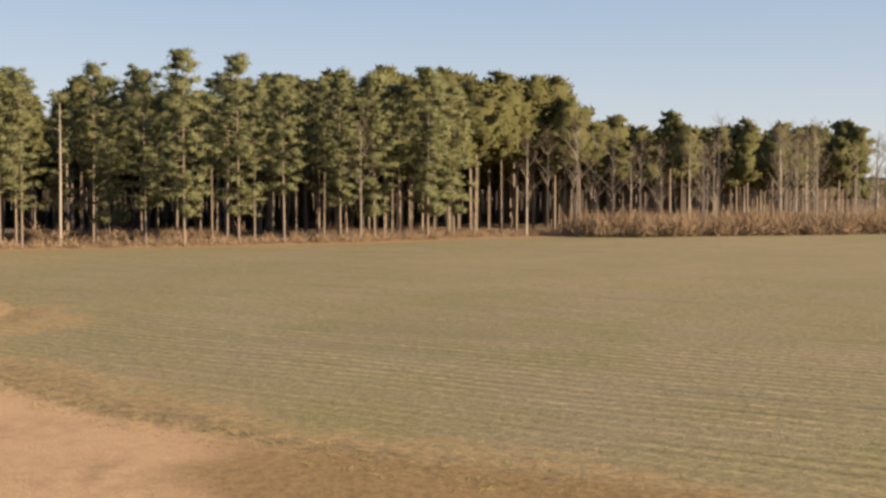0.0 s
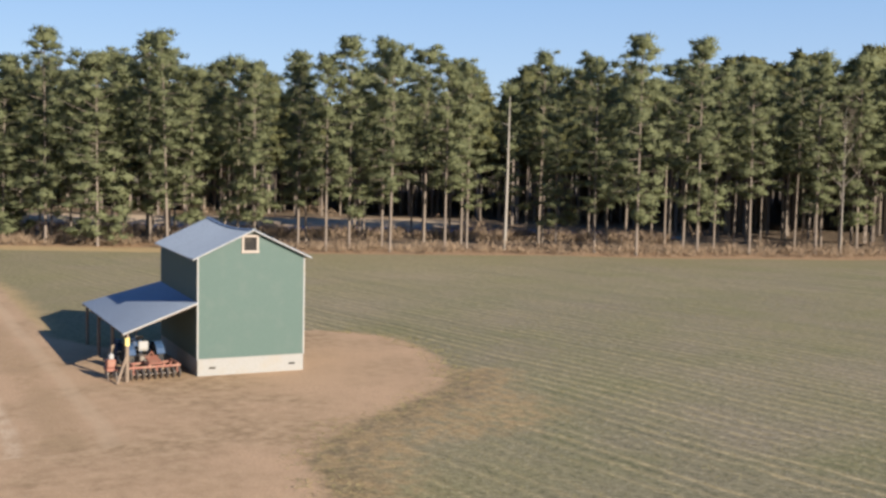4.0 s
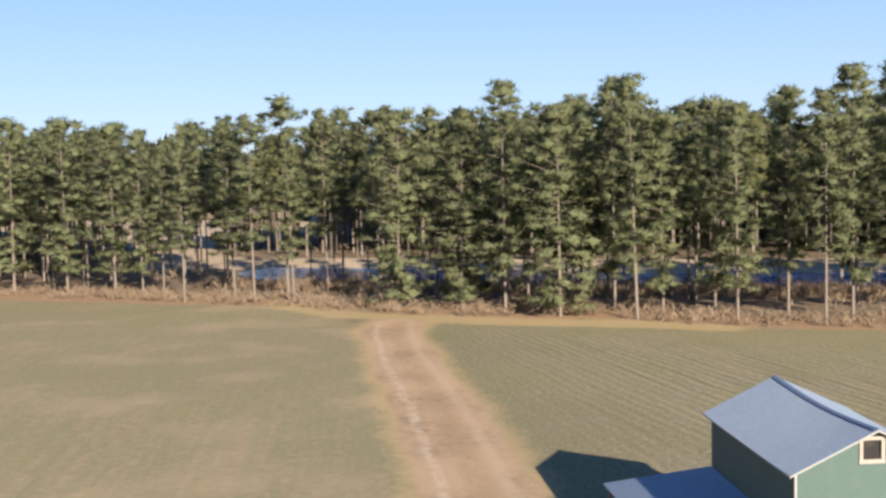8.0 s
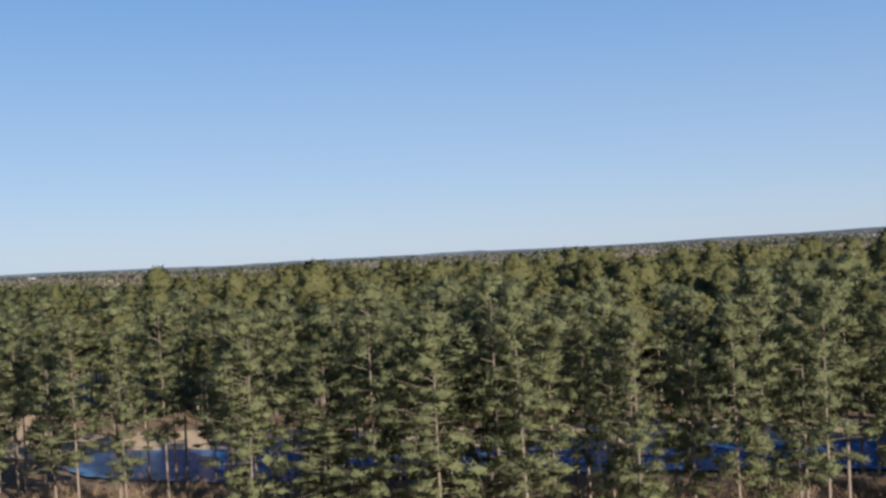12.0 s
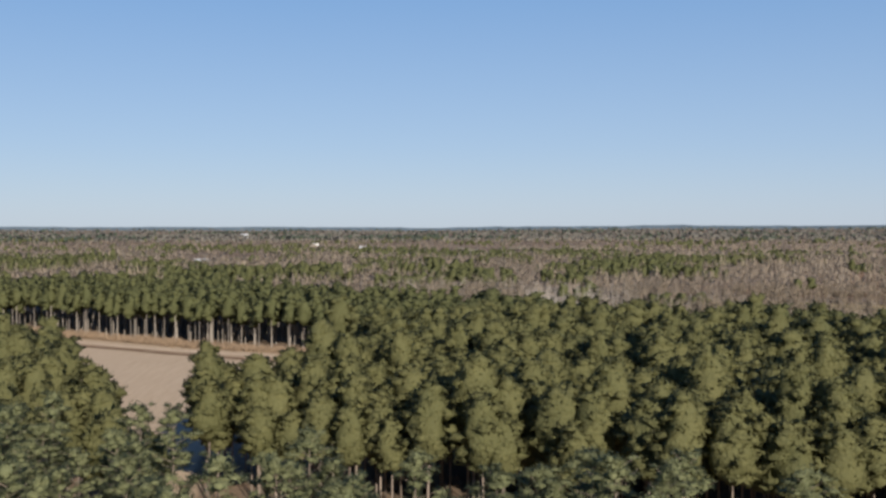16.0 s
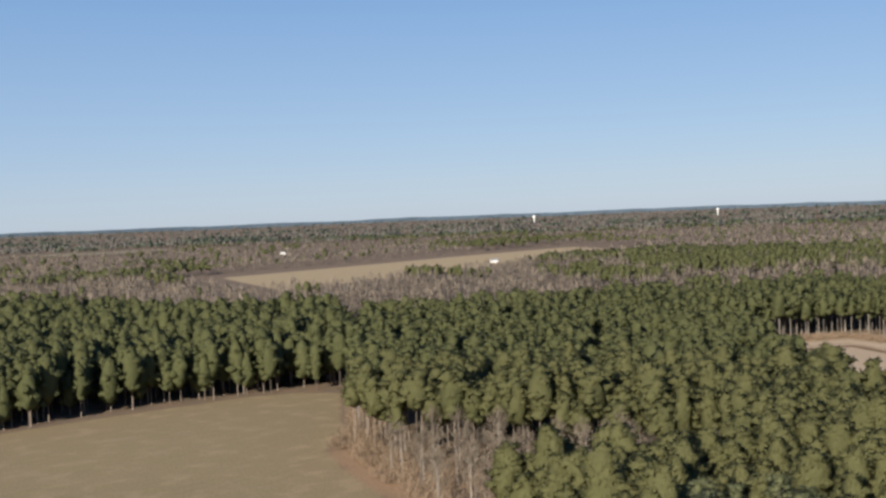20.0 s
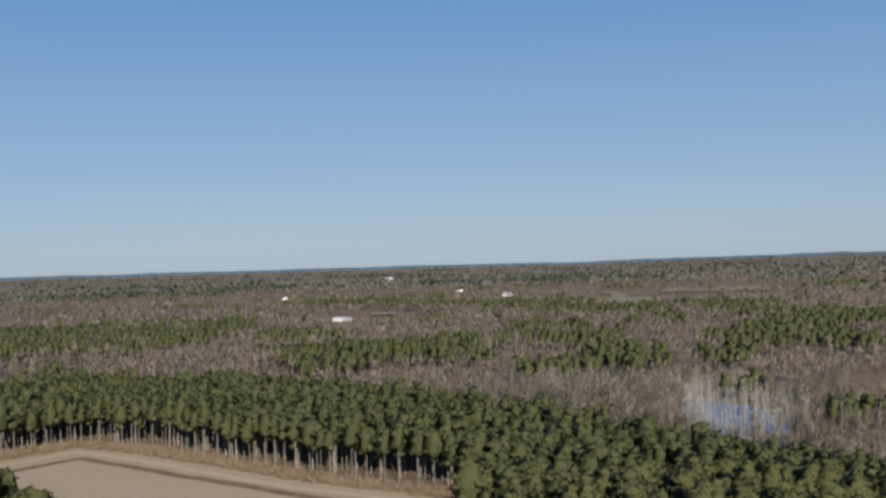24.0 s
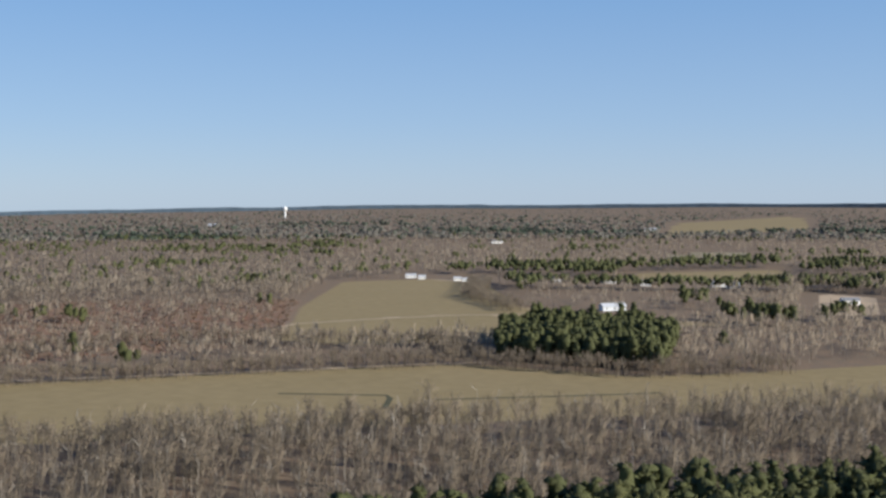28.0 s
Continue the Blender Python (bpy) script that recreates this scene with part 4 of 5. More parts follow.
def dome(rng, h, limbs=9, twigs=104, w=0.07):
    """A leafless hardwood with a rounded crown of fine twigs."""
    az = np.arange(limbs) * 2.4 + rng.uniform(-0.4, 0.4, limbs)
    rad = rng.uniform(0.05, 0.25, limbs) * h
    root = np.stack([0 * az, 0 * az, rng.uniform(0.28, 0.6, limbs) * h], 1)
    tip = np.stack([np.cos(az) * rad, np.sin(az) * rad, h * (1.0 - 4.2 * (rad / h) ** 2) - rng.uniform(0, 0.08, limbs) * h], 1)
    a, f = sticks(np.concatenate([[(0, 0, -0.2)], root]), np.concatenate([[(0, 0, h * 0.8)], tip]), np.concatenate([[0.17], np.full(limbs, 0.07)]), 0.03, rng)
    i = rng.integers(0, limbs, twigs)
    s = rng.uniform(0.3, 1.0, (twigs, 1))
    r0 = root[i] * (1 - s) + tip[i] * s
    r1 = r0 + (rng.normal(0, 0.075, (twigs, 3)) + (0, 0, 0.045) + (tip[i] - root[i]) / h * 0.12) * h
    d = np.cross(r1 - r0, rng.normal(size=(twigs, 3)))
    d *= w / (np.linalg.norm(d, axis=1, keepdims=True) + 1e-9)
    v = np.concatenate([a[f].reshape(-1, 3), np.stack([r0 + d, r0 - d, r1], 1).reshape(-1, 3)])
    return (v, np.arange(len(v)).reshape(-1, 3)),


PINE_SPOTS = [(-1001, 52), (-955, 86), (-971, 2), (-934, 234), (-938, 284), (-852, 287), (-1074, -143), (-864, -99), (-1298, -570), (-1218, -424), (-1288, -259), (-1110, 88), (-1026, 122), (-862, 225), (-1456, -52), (-928, -393), (-1105, -408), (-1005, -320), (-890, -530)]


def in_spots(p):
    """Places in the small groves of pine that stand among the leafless woods."""
    best = np.full(len(p), 9.0)
    for k, (x, y) in enumerate(PINE_SPOTS):
        best = np.minimum(best, np.hypot((p[:, 0] - x) / (20 + 7 * (k % 3)), (p[:, 1] - y) / (26 + 6 * (k % 4))))
    for isle in PINE_ISLES:
        best = np.where(sdf(p, isle) + 14 * patches(p, 0.02, 6.0) > 0, 0.0, best)
    return (best < 1.0) | (sdf(p, MIXED_PINES) > 0) & (patches(p, 0.011, 2.0) > -0.18)


def bare_mid(rng):
    return dome(rng, rng.uniform(12, 18.5))


def bare_far(rng, n=21, w=0.4):
    """A far leafless tree: twigs fanned out to a broad rounded crown on a pale stem."""
    h, wide = rng.uniform(12, 17.5), rng.uniform(2.8, 4.6)
    q, az = np.sqrt(rng.uniform(0.0, 1.0, n)), rng.uniform(0, 6.3, n)
    tip = np.stack([wide * q * np.cos(az), wide * q * np.sin(az), h * (1 - 0.42 * q ** 2) * rng.uniform(0.8, 1.0, n)], 1)
    low = tip * (0.5, 0.5, 0.68) + rng.normal(0, 0.4, (n, 3))
    d = np.cross(tip - low, rng.normal(size=(n, 3)))
    d *= w * rng.uniform(0.6, 1.4, (n, 1)) / (np.linalg.norm(d, axis=1, keepdims=True) + 1e-9)
    v = np.stack([low, tip * 0.6 + low * 0.4 + d, tip], 1)
    v[0] = ((0.2, 0, -0.2), (-0.2, 0.05, -0.2), (0, 0, h * 0.8))
    v = v.reshape(-1, 3)
    return (v, np.arange(len(v)).reshape(-1, 3)),


woods = open_wood(wedge(150, 620, 5.7, rng))
thin = sdf(woods, CUTOVER) > 0
woods = woods[~thin | (rng.random(len(woods)) < 0.6)]
mixed = in_spots(woods) | (patches(woods, 0.011, 2.0) + rng.normal(0, 0.03, len(woods)) > 0.37) & (sdf(woods, [(-560, 160), (-300, 120), (-60, 440), (-200, 640), (-420, 420)]) < 0)
mixed |= np.hypot((woods[:, 0] + 520) / 22, (woods[:, 1] - 168) / 14) < 1.0
forest("bare_wood", woods[~mixed], bare_mid, 14, "leafless grey hardwoods in winter", (("bare_wood", TWIGS),), rng, "trees", smin=0.6, smax=1.2, swell=0.3, soft_n=True)
forest("bare_wood_trunks", woods[~mixed][::3], lambda r: bare(r, r.uniform(11, 17), 5, 6, 2.0), 8, "pale trunks of leafless hardwoods", (("bare_wood_trunks", TWIGS_PALE),), rng, "trees")
woods_2 = open_wood(wedge(620, 1350, 9.0, rng))
thin = sdf(woods_2, CUTOVER) > 0
woods_2 = woods_2[(~thin | (rng.random(len(woods_2)) < 0.45)) & ((sdf(woods_2, HOME_YARDS) < 0) | (rng.random(len(woods_2)) < 0.3))]
mixed_2 = in_spots(woods_2) | (patches(woods_2, 0.009, 2.0) + rng.normal(0, 0.05, len(woods_2)) > 0.46)
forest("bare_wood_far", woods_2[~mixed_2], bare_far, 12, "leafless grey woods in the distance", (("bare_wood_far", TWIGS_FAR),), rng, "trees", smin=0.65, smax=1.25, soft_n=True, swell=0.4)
small_pine = lambda r: massed_pine(r, r.uniform(12, 19), r.uniform(0.3, 0.45), r.uniform(3.4, 5.4), 5, 2, 4, 3, 1.0, 0.36)
forest("scattered_pines", np.concatenate([woods[mixed], woods_2[mixed_2]]), small_pine, 10, "scattered green pines among the leafless woods", (("scattered_pine_trunks", BARK), ("scattered_pine_crowns", NEEDLES_FAR)), rng, "trees", soft_n=True)


BEARINGS = np.radians(np.linspace(4, 162, 159))
BOWL = np.linspace(1100, 4820, 260)
TRUE = [np.maximum.accumulate(85.0 * BOWL / np.maximum(85.0 - land(-np.sin(a) * BOWL, np.cos(a) * BOWL), 2.0)) for a in BEARINGS]


def drawn_in(yaw, reach):
    """Where the land's rise, which draws the last twenty kilometres together, sets a place of that true reach (0: past the horizon)."""
    r = np.zeros(len(yaw))
    which = np.clip(np.round((np.degrees(yaw) - 4)).astype(int), 0, 158)
    for k in np.unique(which):
        sel = which == k
        r[sel] = np.interp(reach[sel], TRUE[k], BOWL, right=0)
    return r


def far_country(n, near, far, rng):
    """Places in the country beyond the farm, thinning outwards, the true places they stand for, and the size of what stands there."""
    yaw = np.radians(rng.uniform(6, 160, n))
    reach = 1.0 / rng.uniform(1 / far, 1 / near, n)
    r = drawn_in(yaw, reach)
    ok = r > 0
    yaw, reach, r = yaw[ok], reach[ok], r[ok]
    return np.stack([-np.sin(yaw) * r, np.cos(yaw) * r], 1), np.stack([-np.sin(yaw) * reach, np.cos(yaw) * reach], 1), r / reach


def cover(q):
    """What grows at a true place: 0 leafless wood, 1 pines, 2 an open field."""
    pines = patches(q, 0.0021, 9.0) + 0.5 * patches(q, 0.0075, 3.0)
    opened = patches(q, 0.0016, 31.0) + 0.35 * patches(q, 0.006, 17.0)
    return np.where(opened > 0.52, 2, np.where(pines > 0.3, 1, 0))


def round_clump(rng, n, wide, high, size, k=2):
    """A few rounded crowns close together."""
    c = np.stack([rng.uniform(-wide, wide, n), rng.uniform(-wide, wide, n), rng.uniform(0.6, 0.82, n) * high], 1)
    v, nrm = pads(c, rng.uniform(0.7, 1.3, (n, 1)) * np.array((size, size, size * 1.1)), k, size * 0.8, 0.35, rng, 4, 0.95)
    return (v, np.arange(len(v)).reshape(-1, 3), nrm),


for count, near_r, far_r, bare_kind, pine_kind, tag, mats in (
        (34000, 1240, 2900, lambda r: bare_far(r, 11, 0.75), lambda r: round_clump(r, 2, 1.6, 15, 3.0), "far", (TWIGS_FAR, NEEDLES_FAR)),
        (28000, 2700, 24000, lambda r: round_clump(r, 2, 9, 12, 3.6, 1), lambda r: round_clump(r, 2, 9, 14, 4.4, 1), "farthest", (HAZY_TWIGS, HAZY_PINES))):
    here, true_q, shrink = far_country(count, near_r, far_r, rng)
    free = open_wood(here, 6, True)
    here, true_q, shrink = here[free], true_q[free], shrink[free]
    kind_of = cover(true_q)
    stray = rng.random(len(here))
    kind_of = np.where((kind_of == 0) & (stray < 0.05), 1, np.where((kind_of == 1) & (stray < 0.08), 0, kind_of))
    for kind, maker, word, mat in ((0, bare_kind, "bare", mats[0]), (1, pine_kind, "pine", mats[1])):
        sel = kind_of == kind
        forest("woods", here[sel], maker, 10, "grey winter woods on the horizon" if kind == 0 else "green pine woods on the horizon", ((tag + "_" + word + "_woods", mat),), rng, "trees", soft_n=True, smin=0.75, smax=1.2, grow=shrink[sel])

# open fields far out
cy, cr = np.meshgrid(np.radians(np.arange(6, 160, 0.4)), 1350 * 1.05 ** np.arange(58), indexing="ij")
cq = np.stack([-np.sin(cy) * cr, np.cos(cy) * cr], -1).reshape(-1, 2)
cb = drawn_in(cy.ravel(), cr.ravel())
c_xy = np.stack([-np.sin(cy.ravel()) * cb, np.cos(cy.ravel()) * cb], 1)
c_ok = ((cover(cq) == 2) & (cb > 0)).reshape(cy.shape)
c_i = np.arange(cy.size).reshape(cy.shape)
c_sel = c_ok[:-1, :-1] & c_ok[1:, :-1] & c_ok[:-1, 1:] & c_ok[1:, 1:]
c_quads = np.stack([c_i[:-1, :-1], c_i[:-1, 1:], c_i[1:, 1:], c_i[1:, :-1]], -1)[c_sel]
tagged(new("ground_far_fields", shape("ground_far_fields", np.column_stack([c_xy, land(c_xy[:, 0], c_xy[:, 1]) + 2.0]), c_quads, plain("distant_field", (0.25, 0.205, 0.125), 0.95, vary=0.2, scale=0.004, dirt=(0.17, 0.17, 0.085), dirt_amount=0.8, relief=0.0), True)), "tan and green open fields among distant woods", "ground", kind="structure")

# woods on the horizon; the blue-grey paint stands in for haze
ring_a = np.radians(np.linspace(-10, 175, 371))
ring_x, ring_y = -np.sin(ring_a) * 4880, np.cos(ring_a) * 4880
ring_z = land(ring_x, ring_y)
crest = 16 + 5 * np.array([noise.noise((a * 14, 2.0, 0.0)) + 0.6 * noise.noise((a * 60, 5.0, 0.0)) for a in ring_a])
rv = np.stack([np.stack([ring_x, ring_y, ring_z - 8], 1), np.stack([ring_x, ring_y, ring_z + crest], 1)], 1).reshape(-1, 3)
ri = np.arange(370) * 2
tagged(new("backdrop", shape("backdrop", rv, np.stack([ri, ri + 2, ri + 3, ri + 1], 1), plain("hazy_woodland", (0.06, 0.085, 0.115), 0.95, vary=0.2, scale=0.004, dirt=(0.08, 0.1, 0.125), relief=0.0))), "woods along the horizon with blue-grey haze painted in", "backdrop", kind="structure")


def along(line, step, width, rng):
    out = []
    for (ax, ay), (bx, by) in zip(line[:-1], line[1:]):
        n = max(1, int(math.hypot(bx - ax, by - ay) / step))
        s = rng.uniform(0, 1, n)[:, None]
        nrm = np.array((ay - by, bx - ax)) / math.hypot(bx - ax, by - ay)
        out.append(np.array((ax, ay)) * (1 - s) + np.array((bx, by)) * s + nrm * rng.uniform(-width, width, n)[:, None])
    return np.concatenate(out)


def shrub(rng, high=3.0, wide=1.6, n=60, w=0.05):
    r0 = np.stack([rng.normal(0, wide * 0.3, n), rng.normal(0, wide * 0.3, n), rng.uniform(0, 0.5, n) * high], 1)
    r1 = r0 + np.stack([rng.normal(0, wide * 0.35, n), rng.normal(0, wide * 0.35, n), rng.uniform(0.2, 0.55, n) * high], 1)
    d = np.cross(r1 - r0, rng.normal(size=(n, 3)))
    d *= w / np.linalg.norm(d, axis=1, keepdims=True)
    v = np.stack([r0 + d, r0 - d, r1], 1).reshape(-1, 3)
    return (v, np.arange(len(v)).reshape(-1, 3)),


HEDGES = (FIELD_1[:6], [(-500, 540), (-560, 590), (-600, 548), (-690, 500), (-735, 420), (-713, 280)], [(-640, 800), (-760, 890), (-868, 1049)])
hedge = np.concatenate([along(h, 0.6, 13, rng) for h in HEDGES])
forest("hedgerow", hedge, lambda r: dome(r, r.uniform(5, 12), 5, 44, 0.13), 10, "grey-brown leafless hedgerow between two fields", (("brown_hedgerow", TWIGS),), rng, "hedge")
hedge = np.concatenate([along([(-390, 372), (-414, 350), (-505, 228), (-560, 188), (-650, 203)], 0.5, 16, rng)])
forest("hedgerow", hedge, lambda r: bare(r, r.uniform(5, 12), 3, 40, 1.9), 10, "brown leafless hedgerow along the field", (("hedgerow", TWIGS),), rng, "hedge")
forest("swamp_snags", np.concatenate([scatter(SWAMP, 5.5, rng)[::2], scatter([(-700, 60), (-700, 150), (-600, 165), (-520, 150), (-500, 90), (-600, 60)], 13, rng), along(SWAMP + SWAMP[:1], 1.6, 11, rng), along([(-690, 40), (-640, 90), (-610, 130)], 1.2, 30, rng)]), lambda r: bare(r, r.uniform(10, 17), 3, 8, 1.7), 8, "pale dead trunks standing in the swamp", (("swamp_snags", TWIGS_PALE),), rng, "dead trees", -0.5)
scrub = scatter(CUTOVER, 8.0, rng)
forest("cutover_scrub", scrub, lambda r: shrub(r, 2.2, 3.0, 14, 0.3), 8, "rusty brown scrub on cut-over land", (("cutover_scrub", RUST),), rng, "scrub", soft_n=True)

foot = along([(-500, -210), (-545, -172), (-520, -132), (-486, -92), (-455, -57), (-434, -26), (-412, 4)], 0.3, 6, rng)
forest("plantation_brush", foot, lambda r: shrub(r, r.uniform(1.5, 5.0), 2.6, 24, 0.11), 8, "reddish-brown brush at the foot of the planted pines", (("plantation_brush", BRUSH),), rng, "undergrowth")
copse = along([(-384, -13), (-345, -17), (-318, -22)], 0.22, 4, rng)
forest("field_corner_brush", copse, lambda r: shrub(r, r.uniform(2.5, 6.0), 3.0, 50, 0.07), 8, "grey-brown leafless brush at the corner of the bare field", (("field_corner_brush", TWIGS),), rng, "undergrowth")

bank = along([(-131, -28), (-122, -12), (-112, 0), (-104, 20), (-95, 38), (-86, 56), (-78, 74), (-70, 90)], 0.3, 4, rng)
forest("bank_weeds", bank, lambda r: shrub(r, r.uniform(1.4, 2.8), 1.5, 26, 0.05), 8, "dry golden-brown weeds on the pond's bank", (("bank_weeds", BRUSH),), rng, "undergrowth", -0.3)

# undergrowth: dry weeds and bushes along the edge of the wood
weeds = np.concatenate([along(EDGE[6:], 0.34, 4.5, rng) + (-3.0, 1.0), along([(-131, -24), (-118, 4), (-108, 24), (-98, 44), (-88, 62), (-74, 90)], 0.5, 6, rng)])
weeds = weeds[(sdf(weeds, MAIN_FIELD) < 0.6) & (sdf(weeds, LEFT_FIELD) < 1.0) & (sdf(weeds, TRACK, False) < -4)]
forest("dry_weeds", weeds, lambda r: shrub(r, r.uniform(0.9, 2.2), 1.5, 26, 0.045), 10, "dry brown weeds and briars under the pines", (("dry_weeds", BRUSH),), rng, "undergrowth", -0.1)
BUSHES = [(-22, 131), (-11, 149), (1, 165), (10, 182), (21, 206)]
thicket = np.concatenate([along(BUSHES, 0.28, 5, rng) + (-2, 1), along(BUSHES, 0.6, 6, rng) + (-9, 5), along(EDGE[1:6], 0.7, 6, rng) + (-6, 4), scatter(BARE_CORNER, 4.5, rng)])
forest("thicket", thicket, lambda r: shrub(r, r.uniform(1.6, 6.6), 3.0, 66, 0.055), 16, "reddish-brown leafless thicket at the field's corner", (("thicket", BRUSH),), rng, "undergrowth")
inner = scatter([(-175, -60), (-60, 30), (-40, 120), (-120, 130), (-260, 60), (-260, -10)], 6, rng)
inner = inner[CLEAR(inner) & (sdf(inner, PINES) > 4)]
forest("wood_bushes", inner[::4], lambda r: shrub(r, r.uniform(1.2, 3.5), 2.2, 30, 0.06), 8, "thin brown bushes below the pines", (("wood_bushes", BRUSH),), rng, "undergrowth")


def bare_tree(x, y, h, label, material, n3=150, fat=1.0):
    tree = thing("bare_tree", label, "tree", (x, y, -0.1), float(rng.uniform(0, 360)), "leafless trees at the edge of the wood")
    limbs, n2 = 11, 44
    zs = np.sort(rng.uniform(0.25, 0.9, limbs)) * h
    az = np.arange(limbs) * 2.4 + rng.uniform(-0.5, 0.5, limbs)
    L = rng.uniform(0.22, 0.36, limbs) * h * (1.2 - zs / h)
    root = np.stack([0 * zs, 0 * zs, zs], 1)
    tip = root + np.stack([np.cos(az) * L * 0.75, np.sin(az) * L * 0.75, L * 0.8], 1)
    tv, tf = sticks(np.array([(0, 0, -0.2), (0, 0, h * 0.5)]), np.array([(0, 0, h * 0.5), (0.2, 0.1, h)]), np.array((h * 0.012, h * 0.008)), np.array((h * 0.008, 0.02)), rng)
    lv, lf = sticks(root, tip, h * 0.004, 0.012, rng)
    i2 = rng.integers(0, limbs, n2)
    s = rng.uniform(0.2, 0.95, (n2, 1))
    a2 = root[i2] * (1 - s) + tip[i2] * s
    b2 = a2 + np.stack([rng.normal(0, 0.06, n2), rng.normal(0, 0.06, n2), rng.uniform(0.05, 0.13, n2)], 1) * h
    i3 = rng.integers(0, n2, n3)
    s = rng.uniform(0.2, 1, (n3, 1))
    a3 = a2[i3] * (1 - s) + b2[i3] * s
    b3 = a3 + np.stack([rng.normal(0, 0.03, n3), rng.normal(0, 0.03, n3), rng.uniform(0.02, 0.07, n3)], 1) * h
    wv, wf = sticks(np.concatenate([a2, a3]), np.concatenate([b2, b3]), np.concatenate([np.full(n2, 0.03 * fat), np.full(n3, 0.018 * fat)]), 0.008 * fat, rng)
    for nm, v, f, mt in (("trunk", tv, tf, material), ("limb_mass", lv, lf, material), ("twig_mass", wv, wf, TWIGS)):
        o = new(nm, shape(nm, v, f, mt))
        o.parent = tree
        if nm != "trunk":
            tagged(o, kind="stuff")
    return tree


bare_models = [bare_tree(-46.5, 99, 19.0, "leafless grey hardwood among the pines", GREY_BARK), bare_tree(-36, 130, 17.0, "leafless grey hardwood at the field's corner", GREY_BARK), bare_tree(-224, -182, 15.0, "pale leafless tree at the edge of the pines", GREY_BARK, 420, 1.7)]
spots = [tuple(p) for p in np.concatenate([along(BUSHES, 3.6, 3, rng) + (-5, 2), along(BUSHES, 4.5, 5, rng) + (-14, 7)]) if p[1] > 132]
spots += [tuple(p) for p in scatter(BARE_CORNER, 9.0, rng)]
for x, y in spots:
    k = 2 if y < 0 else int(rng.integers(0, 2))
    s = float(rng.uniform(0.8, 1.15)) * (1.15 if y < 0 else 1.0)
    o = copy_thing(bare_models[k], pose(x, y, -0.1, 0, 0, float(rng.uniform(0, 360))))
    o.scale = (s, s, s)

snag = thing("dead_tree", "dead pine, a pale bare trunk without bark", "dead tree", (-65.2, 58.6, -0.1))
bm = bmesh.new()
tube(bm, (0, 0, 0), (0.1, 0.1, 9.5), 0.22, 0.17, 9)
tube(bm, (0.1, 0.1, 9.45), (0.0, 0.25, 19.4), 0.17, 0.06, 9)
part("trunk", bm, TWIGS_PALE, snag)
for z, a in ((8.4, 30), (9.6, 200), (11.0, 110), (12.7, 300), (14.2, 60), (15.8, 240), (10.3, 330)):
    bm = bmesh.new()
    tube(bm, (0.08, 0.12, z), (0.08 + 0.9 * math.cos(radians(a)), 0.12 + 0.9 * math.sin(radians(a)), z + 0.3), 0.045, 0.015, 5)
    part("stub", bm, TWIGS_PALE, snag)


# ---- the barn ----
GREEN = plain("green_siding", (0.058, 0.094, 0.078), 0.6, vary=0.06, scale=2.0, dirt=(0.085, 0.11, 0.093), dirt_amount=0.45, relief=0.08)
WHITE = plain("white_paint", (0.31, 0.3, 0.285), 0.7, vary=0.08, scale=4.0, dirt=(0.42, 0.35, 0.25), dirt_amount=0.45)
BLOCK = plain("whitewashed_block", (0.27, 0.26, 0.24), 0.9, vary=0.1, scale=2.0, dirt=(0.28, 0.24, 0.185), dirt_amount=0.5, relief=0.3)
TIN = plain("galvanised_tin", (0.23, 0.27, 0.33), 0.5, 0.6, vary=0.12, scale=1.5, dirt=(0.2, 0.23, 0.28), dirt_amount=0.4, relief=0.05)
BEIGE = plain("weathered_cream_paint", (0.33, 0.28, 0.235), 0.8, vary=0.2, scale=4.0, dirt=(0.2, 0.15, 0.11), dirt_amount=0.4)
WOOD = plain("weathered_wood", (0.2, 0.15, 0.11), 0.9, vary=0.35, scale=3.0, relief=0.4)
BLACK = plain("dark_interior", (0.025, 0.022, 0.02), 0.95, vary=0.2)
RUBBER = plain("tyre_rubber", (0.035, 0.034, 0.033), 0.85, vary=0.3)
RED = plain("faded_red_paint", (0.25, 0.105, 0.072), 0.6, vary=0.25, scale=5.0, dirt=(0.3, 0.2, 0.14), dirt_amount=0.75)
BLUE = plain("tractor_blue", (0.03, 0.06, 0.12), 0.5, vary=0.2, scale=4.0)
STEEL = plain("worn_steel", (0.2, 0.175, 0.15), 0.55, 0.6, vary=0.25, scale=6.0, dirt=(0.25, 0.14, 0.08), dirt_amount=0.6)
YELLOW = plain("yellow_wrap", (0.7, 0.58, 0.2), 0.6, vary=0.12)

HALF, DEPTH, FOOT, EAVE, RIDGE, LIFT = 2.68, 8.3, 0.85, 5.8, 7.08, 0.14
barn = thing("barn", "tall green board-sided tobacco barn with a tin roof and whitewashed base", "barn", (0.2, -0.14, 0.0), -4.5)
bm = bmesh.new()
for a in ((-DEPTH, -HALF, -DEPTH + 0.22, HALF), (-0.22, -HALF, 0.0, HALF), (-DEPTH + 0.22, -HALF, -0.22, -HALF + 0.22), (-DEPTH + 0.22, HALF - 0.22, -0.22, HALF)):
    box(bm, a[0], a[1], -0.3, a[2], a[3], FOOT)
footing = part("foundation", bm, BLOCK, barn, "whitewashed block foundation stained by splashed clay")
for y in (-1.95, 2.08):
    bm = bmesh.new()
    box(bm, -0.01, y - 0.16, 0.33, 0.012, y + 0.16, 0.42)
    part("vent", bm, BLACK, footing, "small dark vent")
